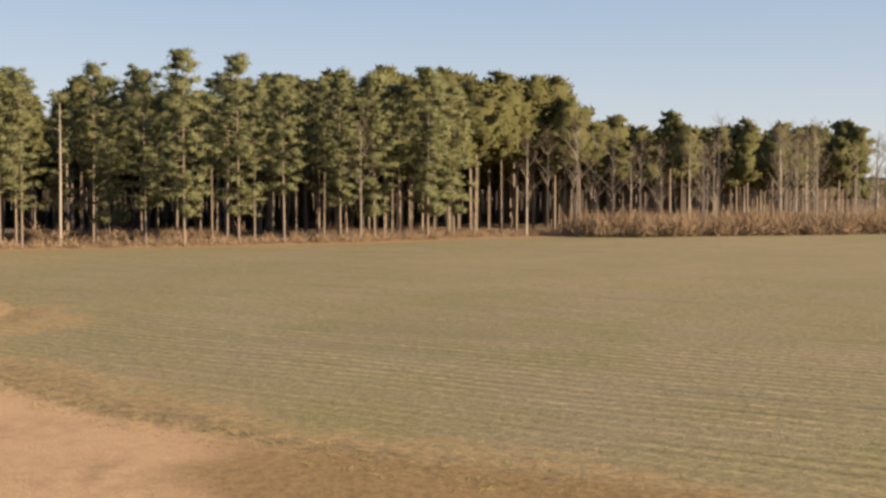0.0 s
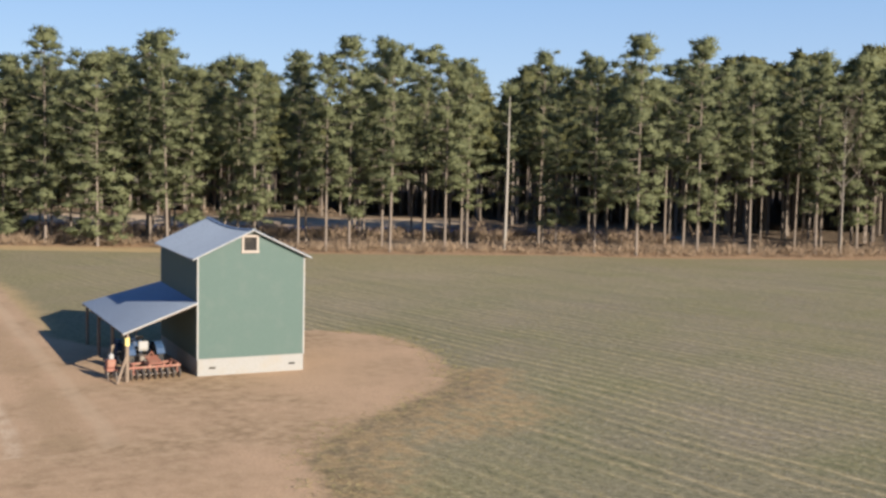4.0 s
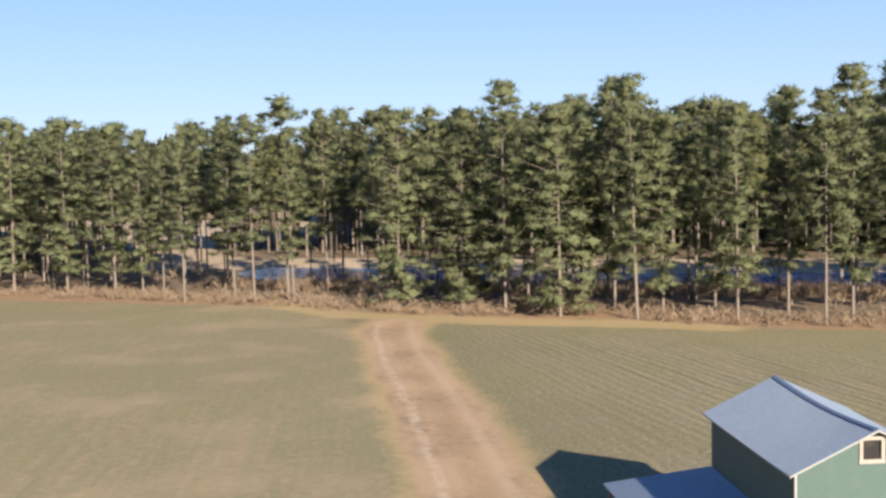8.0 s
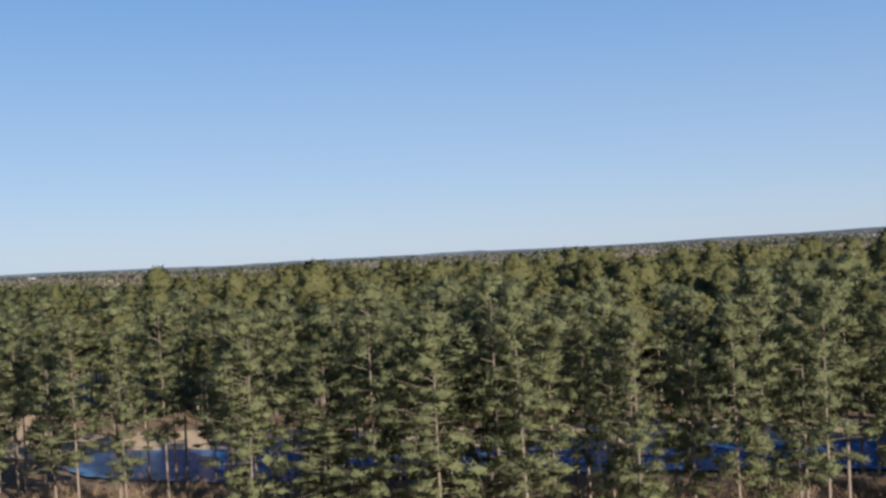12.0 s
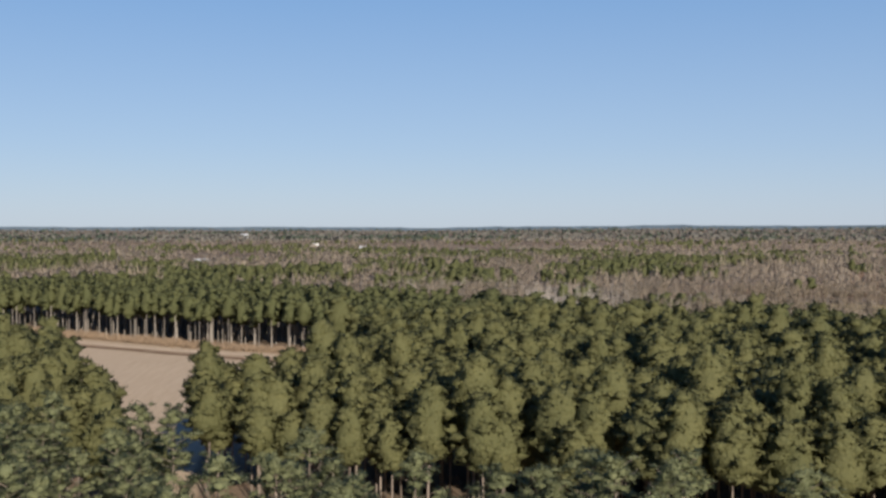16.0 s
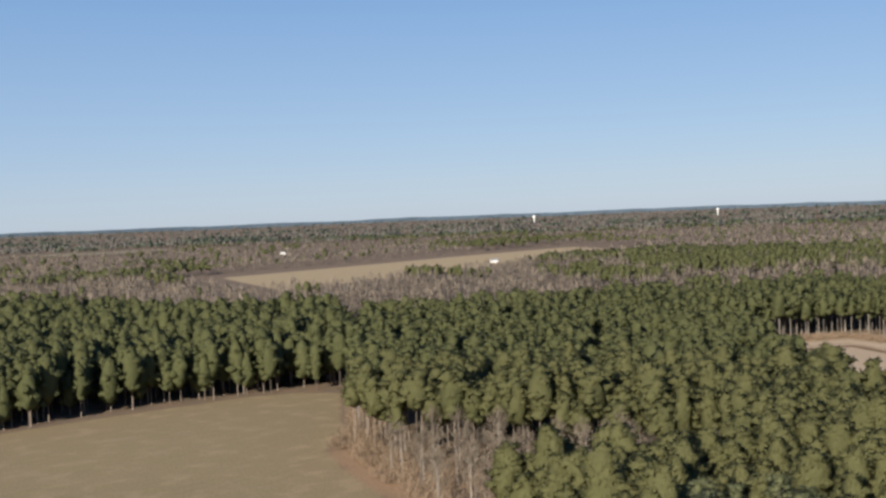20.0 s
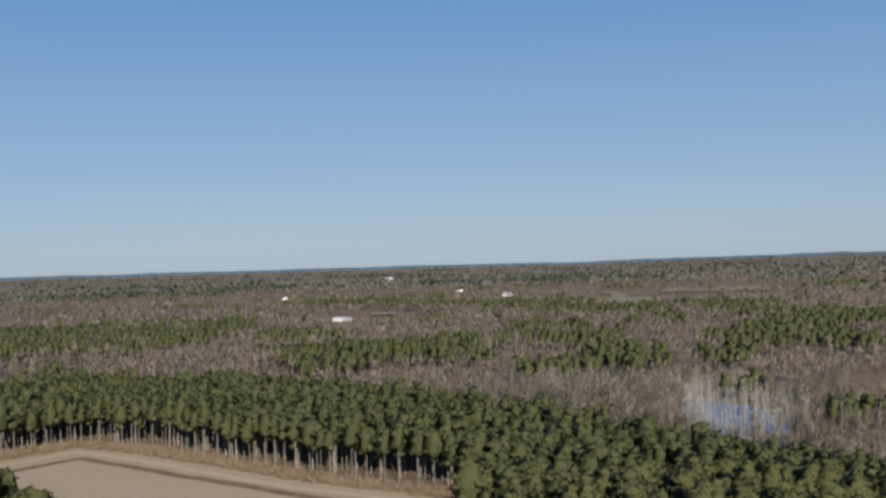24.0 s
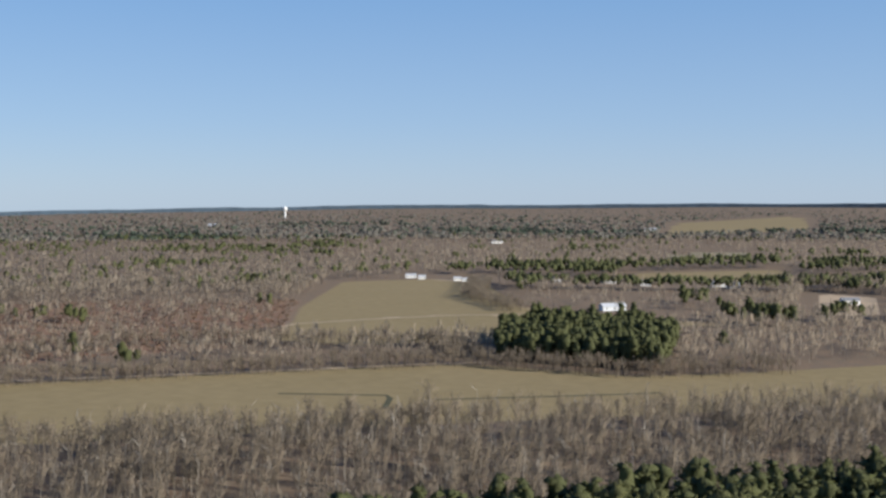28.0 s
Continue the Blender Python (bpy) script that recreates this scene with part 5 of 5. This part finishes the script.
# inner shell behind the boards, black to stand in for the unlit inside
bm = bmesh.new()
for x in (-0.06, -DEPTH + 0.02):
    ring = [(x, -HALF + 0.03, FOOT), (x, HALF - 0.03, FOOT), (x, HALF - 0.03, EAVE), (x, 0, RIDGE - 0.02), (x, -HALF + 0.03, EAVE)]
    slab(bm, ring, 0.04, (1, 0, 0))
for y in (-HALF + 0.03, HALF - 0.07):
    box(bm, -DEPTH + 0.06, y, FOOT, -0.06, y + 0.04, EAVE)
part("sheathing", bm, BLACK, barn)


def half_width(z):
    return HALF if z <= EAVE else HALF * max(0.0, (RIDGE - z) / (RIDGE - EAVE))


step = 0.178
zz = FOOT
while zz < RIDGE - 0.02:
    z1 = min(zz + step, RIDGE - 0.01)
    w0, w1 = half_width(zz), half_width(z1)
    for face, x, d in (("front", 0.0, 1), ("back", -DEPTH, -1)):
        spans = [(-w0, w0, -w1, w1)]
        if face == "front" and z1 > 6.1 and zz < 6.74:
            spans = [(-w0, -0.42, -w1, -0.42), (0.2, w0, 0.2, w1)]
        for a0, b0, a1, b1 in spans:
            bm = bmesh.new()
            lo, hi = [bm.verts.new((x + d * 0.032, y, zz)) for y in (a0, b0)], [bm.verts.new((x + d * 0.012, y, z1)) for y in (a1, b1)]
            lo2, hi2 = [bm.verts.new((x - d * 0.01, y, zz)) for y in (a0, b0)], [bm.verts.new((x - d * 0.01, y, z1)) for y in (a1, b1)]
            for q in ((lo[0], lo[1], hi[1], hi[0]), (lo2[1], lo2[0], hi2[0], hi2[1]), (lo[1], lo[0], lo2[0], lo2[1]), (hi[0], hi[1], hi2[1], hi2[0]), (lo[0], hi[0], hi2[0], lo2[0]), (lo[1], lo2[1], hi2[1], hi[1])):
                bm.faces.new(q)
            part("board", bm, GREEN, barn)
    if z1 <= EAVE + 0.01:
        for y, d in ((-HALF, -1), (HALF, 1)):
            bm = bmesh.new()
            slab(bm, [(-DEPTH, y + d * 0.032, zz), (0, y + d * 0.032, zz), (0, y + d * 0.012, z1), (-DEPTH, y + d * 0.012, z1)], 0.03, (0, -d, 0))
            part("board", bm, GREEN, barn)
    zz = z1
for y, d in ((-HALF, -1), (HALF, 1)):
    bm = bmesh.new()
    slab(bm, [(-DEPTH, y + d * 0.02, EAVE - 0.1), (0, y + d * 0.02, EAVE - 0.1), (0, y + d * 0.02, EAVE), (-DEPTH, y + d * 0.02, EAVE + LIFT + 0.02)], 0.03, (0, -d, 0))
    part("top_board", bm, GREEN, barn)
for x in (0.0, -DEPTH):
    for y in (-HALF, HALF):
        bm = bmesh.new()
        box(bm, x - 0.035, y - 0.035, FOOT - 0.02, x + 0.036, y + 0.035, EAVE + (0.06 if x < -1 else 0))
        part("corner_board", bm, WHITE, barn, "white corner board")
# the loft window
win = thing("window_opening", "", "")
win.parent = barn
win.name = "loft_window"
for a in ((-0.54, 6.1, -0.42, 6.86), (0.2, 6.1, 0.32, 6.86), (-0.42, 6.74, 0.2, 6.86), (-0.56, 5.96, 0.34, 6.1)):
    bm = bmesh.new()
    box(bm, 0.0, a[0], a[1], 0.075, a[2], a[3], bevel=0.008)
    part("window_trim", bm, BEIGE, win, "weathered cream-painted window board")
# black sheet that paints the unlit loft behind the opening
bm = bmesh.new()
box(bm, -0.5, -0.42, 6.1, -0.45, 0.2, 6.74)
part("unlit_loft_sheet", bm, BLACK, win)
# roof: tin sheets with ribs, sagging along the ridge
OVER = 0.3
n_sheet = 11
x_of = lambda i: OVER - (DEPTH + 2 * OVER) * i / n_sheet
sag = lambda x: LIFT * (OVER - x) / DEPTH - 0.2 * math.sin(math.pi * min(1, max(0, (OVER - x) / (DEPTH + 2 * OVER))))
for side in (-1, 1):
    for i in range(n_sheet):
        bm = bmesh.new()
        ribs = 8
        for j in range(ribs):
            xa, xb = x_of(i + j / ribs), x_of(i + (j + 1) / ribs)
            xm, up = (xa + xb) / 2, 0.02
            ze = EAVE - 0.12
            prof = [(xa, 0), ((xa * 2 + xb) / 3, 0), (xm, up), ((xa + xb * 2) / 3, 0), (xb, 0)]
            top, low = [], []
            for x, u in prof:
                top.append(bm.verts.new((x, 0, RIDGE + 0.06 + u + sag(x))))
                low.append(bm.verts.new((x, side * (HALF + OVER), ze + 0.06 + u + LIFT * (OVER - x) / DEPTH + (sag(x) - LIFT * (OVER - x) / DEPTH) * 0.3)))
            for k in range(4):
                bm.faces.new((top[k], top[k + 1], low[k + 1], low[k]))
        bmesh.ops.remove_doubles(bm, verts=bm.verts, dist=0.0005)
        ex = bmesh.ops.extrude_face_region(bm, geom=bm.faces[:])
        bmesh.ops.translate(bm, verts=[v for v in ex["geom"] if isinstance(v, bmesh.types.BMVert)], vec=(0, 0, -0.012))
        part("roof_sheet", bm, TIN, barn, "ribbed grey tin sheet" if i == 0 else "")
    for x in (OVER - 0.03, -DEPTH - OVER + 0.0):
        bm = bmesh.new()
        tilt = LIFT * (OVER - x) / DEPTH
        slab(bm, [(x, 0, RIDGE + 0.04 + tilt), (x, side * (HALF + OVER), EAVE - 0.08 + tilt), (x + 0.03, side * (HALF + OVER), EAVE - 0.08 + tilt), (x + 0.03, 0, RIDGE + 0.04 + tilt)], 0.055)
        part("rake_board", bm, WHITE, barn, "white rake board")
    bm = bmesh.new()
    slab(bm, [(OVER, side * (HALF + OVER - 0.03), EAVE - 0.09), (-DEPTH - OVER, side * (HALF + OVER - 0.03), EAVE + LIFT - 0.07), (-DEPTH - OVER, side * (HALF + OVER), EAVE + LIFT - 0.07), (OVER, side * (HALF + OVER), EAVE - 0.09)], 0.05)
    part("eave_board", bm, WHITE, barn)
bm = bmesh.new()
for i in range(12):
    xa, xb = OVER + 0.02 - (DEPTH + 2 * OVER + 0.04) * i / 12, OVER + 0.02 - (DEPTH + 2 * OVER + 0.04) * (i + 1) / 12
    for side in (-1, 1):
        slab(bm, [(xa, 0, RIDGE + 0.105 + sag(xa)), (xb, 0, RIDGE + 0.105 + sag(xb)), (xb, side * 0.13, RIDGE + 0.05 + sag(xb)), (xa, side * 0.13, RIDGE + 0.05 + sag(xa))], 0.01)
part("ridge_cap", bm, TIN, barn)

# the lean-to shelter on the barn's side
shed = thing("lean_to", "open lean-to shelter with a twisted tin roof on wooden posts", "shelter")
FA, FB, RA, RB = Vector((0.12, -2.86, 3.62)), Vector((0.2, -6.45, 2.34)), Vector((-8.35, -2.21, 3.78)), Vector((-11.9, -5.62, 2.32))
for i in range(9):
    bm = bmesh.new()
    ribs = 8
    for j in range(ribs):
        s0, s1 = (i + j / ribs) / 9, (i + (j + 1) / ribs) / 9
        rows_ = []
        for s, u in ((s0, 0), (s0 * 2 / 3 + s1 / 3, 0), ((s0 + s1) / 2, 0.02), (s0 / 3 + s1 * 2 / 3, 0), (s1, 0)):
            rows_.append((bm.verts.new(FA.lerp(RA, s) + Vector((0, 0, u))), bm.verts.new(FB.lerp(RB, s) + Vector((0, 0, u)))))
        for a, b_ in zip(rows_[:-1], rows_[1:]):
            bm.faces.new((a[0], b_[0], b_[1], a[1]))
    bmesh.ops.remove_doubles(bm, verts=bm.verts, dist=0.0005)
    ex = bmesh.ops.extrude_face_region(bm, geom=bm.faces[:])
    bmesh.ops.translate(bm, verts=[v for v in ex["geom"] if isinstance(v, bmesh.types.BMVert)], vec=(0, 0, -0.012))
    part("roof_sheet", bm, TIN, shed, "ribbed grey tin sheet" if i == 0 else "")
for i in range(5):
    s = (i + 0.08) / 4.2
    a, b_ = FA.lerp(RA, s) - Vector((0, 0, 0.03)), FB.lerp(RB, s) - Vector((0, 0, 0.03))
    bm = bmesh.new()
    slab(bm, [a, b_, b_ + Vector((-0.05, 0, 0)), a + Vector((-0.05, 0, 0))], 0.13)
    part("rafter", bm, WOOD, shed)
bm = bmesh.new()
slab(bm, [FA + Vector((0.02, 0, 0)), FB + Vector((0.02, 0, 0)), FB + Vector((-0.02, 0, 0)), FA + Vector((-0.02, 0, 0))], 0.07)
part("rake_board", bm, WHITE, shed, "white edge board")
a, b_ = FB + Vector((-0.05, 0.2, -0.05)), RB + Vector((0.1, 0.2, -0.05))
bm = bmesh.new()
slab(bm, [a, b_, b_ + Vector((0, 0.09, 0)), a + Vector((0, 0.09, 0))], 0.16)
part("beam", bm, WOOD, shed)
for i, s in enumerate((0.02, 0.33, 0.66, 0.97)):
    p = FB.lerp(RB, s) + Vector((0, 0.24, -0.2))
    bm = bmesh.new()
    tube(bm, (p.x, p.y, -0.3), p, 0.1, 0.085, 9)
    post = part("post", bm, WOOD, shed)
    if i == 0:
        bm = bmesh.new()
        tube(bm, (p.x, p.y, p.z - 0.42), (p.x, p.y, p.z - 0.02), 0.115, 0.115, 10)
        part("wrap", bm, YELLOW, post, "yellow wrapping at the top of the post")
bm = bmesh.new()
tube(bm, (0.35, -6.75, 0.02), (0.1, -6.25, 1.25), 0.07, 0.06, 7)
part("brace", bm, WOOD, shed)


# ---- what stands under the shelter ----
def wheel(parent, x, y, r, w, rim_mat):
    bm = bmesh.new()
    seg = 20
    prof = [(-w / 2, r * 0.62), (-w / 2, r * 0.88), (-w * 0.36, r), (w * 0.36, r), (w / 2, r * 0.88), (w / 2, r * 0.62)]
    rings = [[bm.verts.new((x + math.cos(2 * math.pi * k / seg) * q, y + o, r + math.sin(2 * math.pi * k / seg) * q)) for k in range(seg)] for o, q in prof]
    for ra, rb in zip(rings, rings[1:] + rings[:1]):
        for k in range(seg):
            bm.faces.new((ra[k], ra[(k + 1) % seg], rb[(k + 1) % seg], rb[k]))
    for k in range(seg):
        t_ = 2 * math.pi * (k + 0.5) / seg
        m = Matrix.Translation((x + math.cos(t_) * r, y, r + math.sin(t_) * r)) @ Matrix.Rotation(-t_, 4, "Y") @ Matrix.Rotation(radians(35 if k % 2 else -35), 4, "X")
        box(bm, -0.02, -w * 0.42, -0.02, 0.025, w * 0.42, 0.02, m)
    tyre = part("wheel", bm, RUBBER, parent, "worn black tyre with lugs")
    bm = bmesh.new()
    tube(bm, (x, y - w * 0.2, r), (x, y + w * 0.2, r), r * 0.64, seg=16)
    tube(bm, (x, y - w * 0.34, r), (x, y + w * 0.34, r), r * 0.2, seg=10)
    part("rim", bm, rim_mat, tyre)


tractor = thing("tractor", "small old blue and white farm tractor parked under the shelter", "tractor", (-3.0, -4.75, 0.0))
bm = bmesh.new()
box(bm, -2.1, -0.25, 0.75, -0.5, 0.25, 1.35, bevel=0.05)
part("hood", bm, BLUE, tractor)
bm = bmesh.new()
box(bm, -2.0, -0.18, 0.42, 0.5, 0.18, 0.76, bevel=0.04)
part("chassis", bm, STEEL, tractor)
bm = bmesh.new()
box(bm, -2.14, -0.2, 0.8, -2.1, 0.2, 1.3)
part("grille", bm, WHITE, tractor)
for y in (-0.72, 0.72):
    wheel(tractor, 0.35, y, 0.66, 0.34, WHITE)
    wheel(tractor, -1.75, y * 0.85, 0.33, 0.18, WHITE)
    bm = bmesh.new()
    for k in range(7):
        t0, t1 = radians(20 + k * 20), radians(40 + k * 20)
        slab(bm, [(0.35 + math.cos(t0) * 0.78, y - 0.2, 0.66 + math.sin(t0) * 0.78), (0.35 + math.cos(t1) * 0.78, y - 0.2, 0.66 + math.sin(t1) * 0.78), (0.35 + math.cos(t1) * 0.78, y + 0.2, 0.66 + math.sin(t1) * 0.78), (0.35 + math.cos(t0) * 0.78, y + 0.2, 0.66 + math.sin(t0) * 0.78)], 0.02)
    part("fender", bm, BLUE, tractor)
bm = bmesh.new()
box(bm, 0.05, -0.24, 1.0, 0.5, 0.24, 1.1, bevel=0.03)
box(bm, 0.44, -0.24, 1.08, 0.54, 0.24, 1.48, bevel=0.03)
part("seat", bm, WHITE, tractor, "white seat")
bm = bmesh.new()
tube(bm, (-0.45, 0, 1.2), (-0.2, 0, 1.55), 0.02)
bmesh.ops.create_cone(bm, cap_ends=True, segments=16, radius1=0.2, radius2=0.2, depth=0.03, matrix=Matrix.Translation((-0.2, 0, 1.55)) @ Matrix.Rotation(radians(-35), 4, "Y"))
part("steering_wheel", bm, BLACK, tractor)
bm = bmesh.new()
tube(bm, (-1.4, 0.16, 1.3), (-1.4, 0.16, 1.85), 0.035)
part("exhaust_pipe", bm, STEEL, tractor)

harrow = thing("disc_harrow", "faded red disc harrow with two rows of steel discs", "farm implement", (-0.75, -4.75, 0.0))
for x in (-0.55, 0.55):
    bm = bmesh.new()
    box(bm, x - 0.05, -1.36, 0.56, x + 0.05, 1.16, 0.66, bevel=0.01)
    part("frame_bar", bm, RED, harrow)
    bm = bmesh.new()
    tube(bm, (x, -1.36, 0.27), (x, 1.16, 0.27), 0.025, seg=8)
    part("axle", bm, STEEL, harrow)
    for k in range(9):
        y = -1.28 + k * 0.29
        bm = bmesh.new()
        bmesh.ops.create_cone(bm, cap_ends=True, segments=16, radius1=0.27, radius2=0.2, depth=0.05, matrix=Matrix.Translation((x, y, 0.27)) @ Matrix.Rotation(radians(12 if x > 0 else -12), 4, "Z") @ Matrix.Rotation(radians(90), 4, "X"))
        part("disc", bm, STEEL, harrow)
    for y in (-1.1, 0.0, 1.0):
        bm = bmesh.new()
        box(bm, x - 0.03, y - 0.03, 0.27, x + 0.03, y + 0.03, 0.58)
        part("hanger", bm, RED, harrow)
for y in (-1.1, -0.35, 0.35, 1.0):
    bm = bmesh.new()
    box(bm, -0.6, y - 0.05, 0.66, 0.6, y + 0.05, 0.74, bevel=0.01)
    part("cross_bar", bm, RED, harrow)
bm = bmesh.new()
slab(bm, [(0.5, -0.3, 0.76), (-0.5, -0.3, 0.98), (-0.5, 0.3, 0.98), (0.5, 0.3, 0.76)], 0.05)
part("top_plate", bm, RED, harrow)
bm = bmesh.new()
tube(bm, (-0.55, -0.3, 0.7), (-0.3, 0.0, 1.2), 0.03)
tube(bm, (-0.55, 0.3, 0.7), (-0.3, 0.0, 1.2), 0.03)
part("hitch_mast", bm, RED, harrow)

planter = thing("planter", "faded red seed planter standing beside the post", "farm implement", (-0.9, -6.75, 0.0))
bm = bmesh.new()
box(bm, -0.4, -0.25, 0.45, 0.35, 0.25, 0.6, bevel=0.02)
box(bm, -0.3, -0.2, 0.6, 0.25, 0.2, 1.0, bevel=0.04)
part("hopper", bm, RED, planter)
for y in (-0.2, 0.2):
    bm = bmesh.new()
    tube(bm, (0.2, y, 0.5), (0.45, y, 0.02), 0.03)
    part("shank", bm, STEEL, planter)
bm = bmesh.new()
tube(bm, (-0.35, -0.12, 0.27), (-0.35, 0.12, 0.27), 0.27, seg=16)
part("press_wheel", bm, STEEL, planter)
jug = thing("plastic_jug", "white plastic jug resting on the planter", "jug", (-0.8, -6.75, 0.995))
bm = bmesh.new()
box(bm, -0.14, -0.11, 0, 0.14, 0.11, 0.26, bevel=0.04)
tube(bm, (0.05, 0, 0.25), (0.05, 0, 0.33), 0.035)
part("body", bm, WHITE, jug)
barrel = thing("blue_barrel", "blue plastic barrel in the shade of the shelter", "barrel", (-6.4, -5.1, 0.0))
bm = bmesh.new()
for z0, z1, r0, r1 in ((0, 0.3, 0.27, 0.3), (0.3, 0.6, 0.3, 0.3), (0.6, 0.88, 0.3, 0.27)):
    tube(bm, (0, 0, z0), (0, 0, z1), r0, r1, 18)
part("body", bm, BLUE, barrel)
copy_thing(barrel, pose(-7.3, -4.9, 0.0))

stake = thing("marker_stake", "short white marker stake where the track meets the wood", "stake", (-96.5, 0.4, 0.0))
bm = bmesh.new()
tube(bm, (0, 0, -0.2), (0.03, 0, 0.8), 0.07, 0.06, 8)
part("body", bm, WHITE, stake)


# ---- far buildings ----
HOUSE_WHITE = plain("house_paint", (0.75, 0.74, 0.72), 0.7, vary=0.06, scale=0.6)
PALE_TIN = plain("pale_roof_tin", (0.55, 0.56, 0.58), 0.6, 0.2, vary=0.1, scale=0.5)
SLATE = plain("grey_roofing", (0.22, 0.22, 0.23), 0.7, vary=0.15, scale=0.5)
REDROOF = plain("red_roofing", (0.4, 0.13, 0.09), 0.7, vary=0.15, scale=0.5)


def building(name, label, x, y, length, width, height, rz, wall_mat, roof_mat, windows=3, category="building"):
    z = float(land(x, y))
    ob = thing(name, label, category, (x, y, z), rz)
    bm = bmesh.new()
    box(bm, -length / 2, -width / 2, -0.5, length / 2, width / 2, height)
    for s in (-1, 1):
        slab(bm, [(s * length / 2, -width / 2, height), (s * length / 2, width / 2, height), (s * length / 2, 0, height + width * 0.28)], 0.1, (-s, 0, 0))
    wall = part("wall", bm, wall_mat, ob)
    for s in (-1, 1):
        bm = bmesh.new()
        slab(bm, [(-length / 2 - 0.4, 0, height + width * 0.28 + 0.12), (length / 2 + 0.4, 0, height + width * 0.28 + 0.12), (length / 2 + 0.4, s * (width / 2 + 0.4), height - 0.05), (-length / 2 - 0.4, s * (width / 2 + 0.4), height - 0.05)], 0.12)
        part("roof", bm, roof_mat, ob)
    for s in (-1, 1):
        for k in range(windows):
            u = -length / 2 + length * (k + 0.5) / windows
            bm = bmesh.new()
            box(bm, u - 0.5, s * width / 2 - 0.03, height * 0.4, u + 0.5, s * width / 2 + 0.04, height * 0.8)
            part("window", bm, BLACK, wall)
    return ob


building("mill", "large white farm building among distant trees", -3100, -190, 20, 12, 9, 80, HOUSE_WHITE, PALE_TIN, 4)
building("poultry_house", "long low white poultry house beside a field", -1470, -150, 24, 8, 2.6, 70, HOUSE_WHITE, PALE_TIN, 8)
building("house", "white house at the far side of a field", -1169, -819, 10, 7, 3, 120, HOUSE_WHITE, SLATE)
building("house", "white house beyond the dark pines", -1375, -1420, 16, 10, 4, 40, HOUSE_WHITE, SLATE)
building("house", "red-roofed house among grey woods", -2150, -330, 15, 10, 4, 10, HOUSE_WHITE, REDROOF)
for x, y, ln, h in ((-976, 1050, 13, 4), (-955, 1046, 9, 3.5), (-905, 1052, 9, 3.2), (-888, 1046, 8, 3.2), (-866, 1040, 14, 3.6)):
    building("mobile_home", "white mobile home in a row above the field", x, y, ln, 5, h, 40, HOUSE_WHITE, PALE_TIN, 3, "mobile home")
for x, y, ln, mt, rf in ((-582, 858, 22, PALE_TIN, PALE_TIN), (-835, 1100, 16, HOUSE_WHITE, SLATE), (-800, 1108, 12, HOUSE_WHITE, SLATE), (-742, 1128, 16, HOUSE_WHITE, SLATE), (-690, 1120, 12, HOUSE_WHITE, SLATE), (-620, 1160, 18, HOUSE_WHITE, SLATE), (-600, 1150, 14, HOUSE_WHITE, PALE_TIN), (-437, 1040, 16, HOUSE_WHITE, SLATE), (-1346, 2360, 30, HOUSE_WHITE, PALE_TIN), (-1372, 1780, 22, HOUSE_WHITE, SLATE), (-2500, 2000, 24, HOUSE_WHITE, PALE_TIN), (-2345, 0, 16, HOUSE_WHITE, PALE_TIN), (-2080, 90, 17, HOUSE_WHITE, PALE_TIN)):
    building("farm_shed" if mt is PALE_TIN else "house", "pale metal farm shed beside the field" if mt is PALE_TIN else "white house among leafless trees in the distance", x, y, ln, 9, 4, float(rng.uniform(20, 60)), mt, rf)


def water_tower(x, y, h, label):
    z = float(land(x, y))
    ob = thing("water_tower", label, "water tower", (x, y, z))
    bm = bmesh.new()
    tube(bm, (0, 0, -1), (0, 0, h * 0.68), h * 0.075, h * 0.06, 14)
    part("stem", bm, HOUSE_WHITE, ob)
    bm = bmesh.new()
    bmesh.ops.create_uvsphere(bm, u_segments=20, v_segments=12, radius=1, matrix=Matrix.Translation((0, 0, h * 0.83)) @ Matrix.Diagonal((h * 0.17, h * 0.17, h * 0.17, 1)))
    part("tank", bm, HOUSE_WHITE, ob)


water_tower(-2640, 2405, 40, "white water tower rising above distant woods")
water_tower(-2790, -1815, 27, "white water tower on the horizon")
water_tower(-3215, -1420, 24, "small white water tower on the horizon")


# ---- grass and stubble on the near field ----
tuft_at = rng.uniform((-14, -6), (66, 60), (26000, 2))
tuft_at = tuft_at[(sdf(tuft_at, MAIN_FIELD) > 0.5) & (np.maximum(sdf(tuft_at, YARD), 3.0 + sdf(tuft_at, TRACK, False)) < -0.8)]
across = tuft_at @ np.array((-math.sin(radians(6)), math.cos(radians(6))))
tuft_at = tuft_at[(np.sin(across * 2 * math.pi / 0.98 + 1.0) > rng.uniform(-1.4, 1.0, len(across)))][:15000]
forest("stubble", tuft_at, lambda r: shrub(r, r.uniform(0.08, 0.2), 0.3, 3, 0.009), 8, "dry stubble and young grass in drilled rows", (("stubble", GRASS),), rng, "grass")
clods = along(YARD[1:17], 0.09, 1.1, rng)
forest("yard_weeds", clods[: 2600], lambda r: shrub(r, r.uniform(0.07, 0.2), 0.45, 7, 0.009), 8, "tufts of dry weeds along the edge of the yard", (("yard_weeds", GRASS),), rng, "weeds")
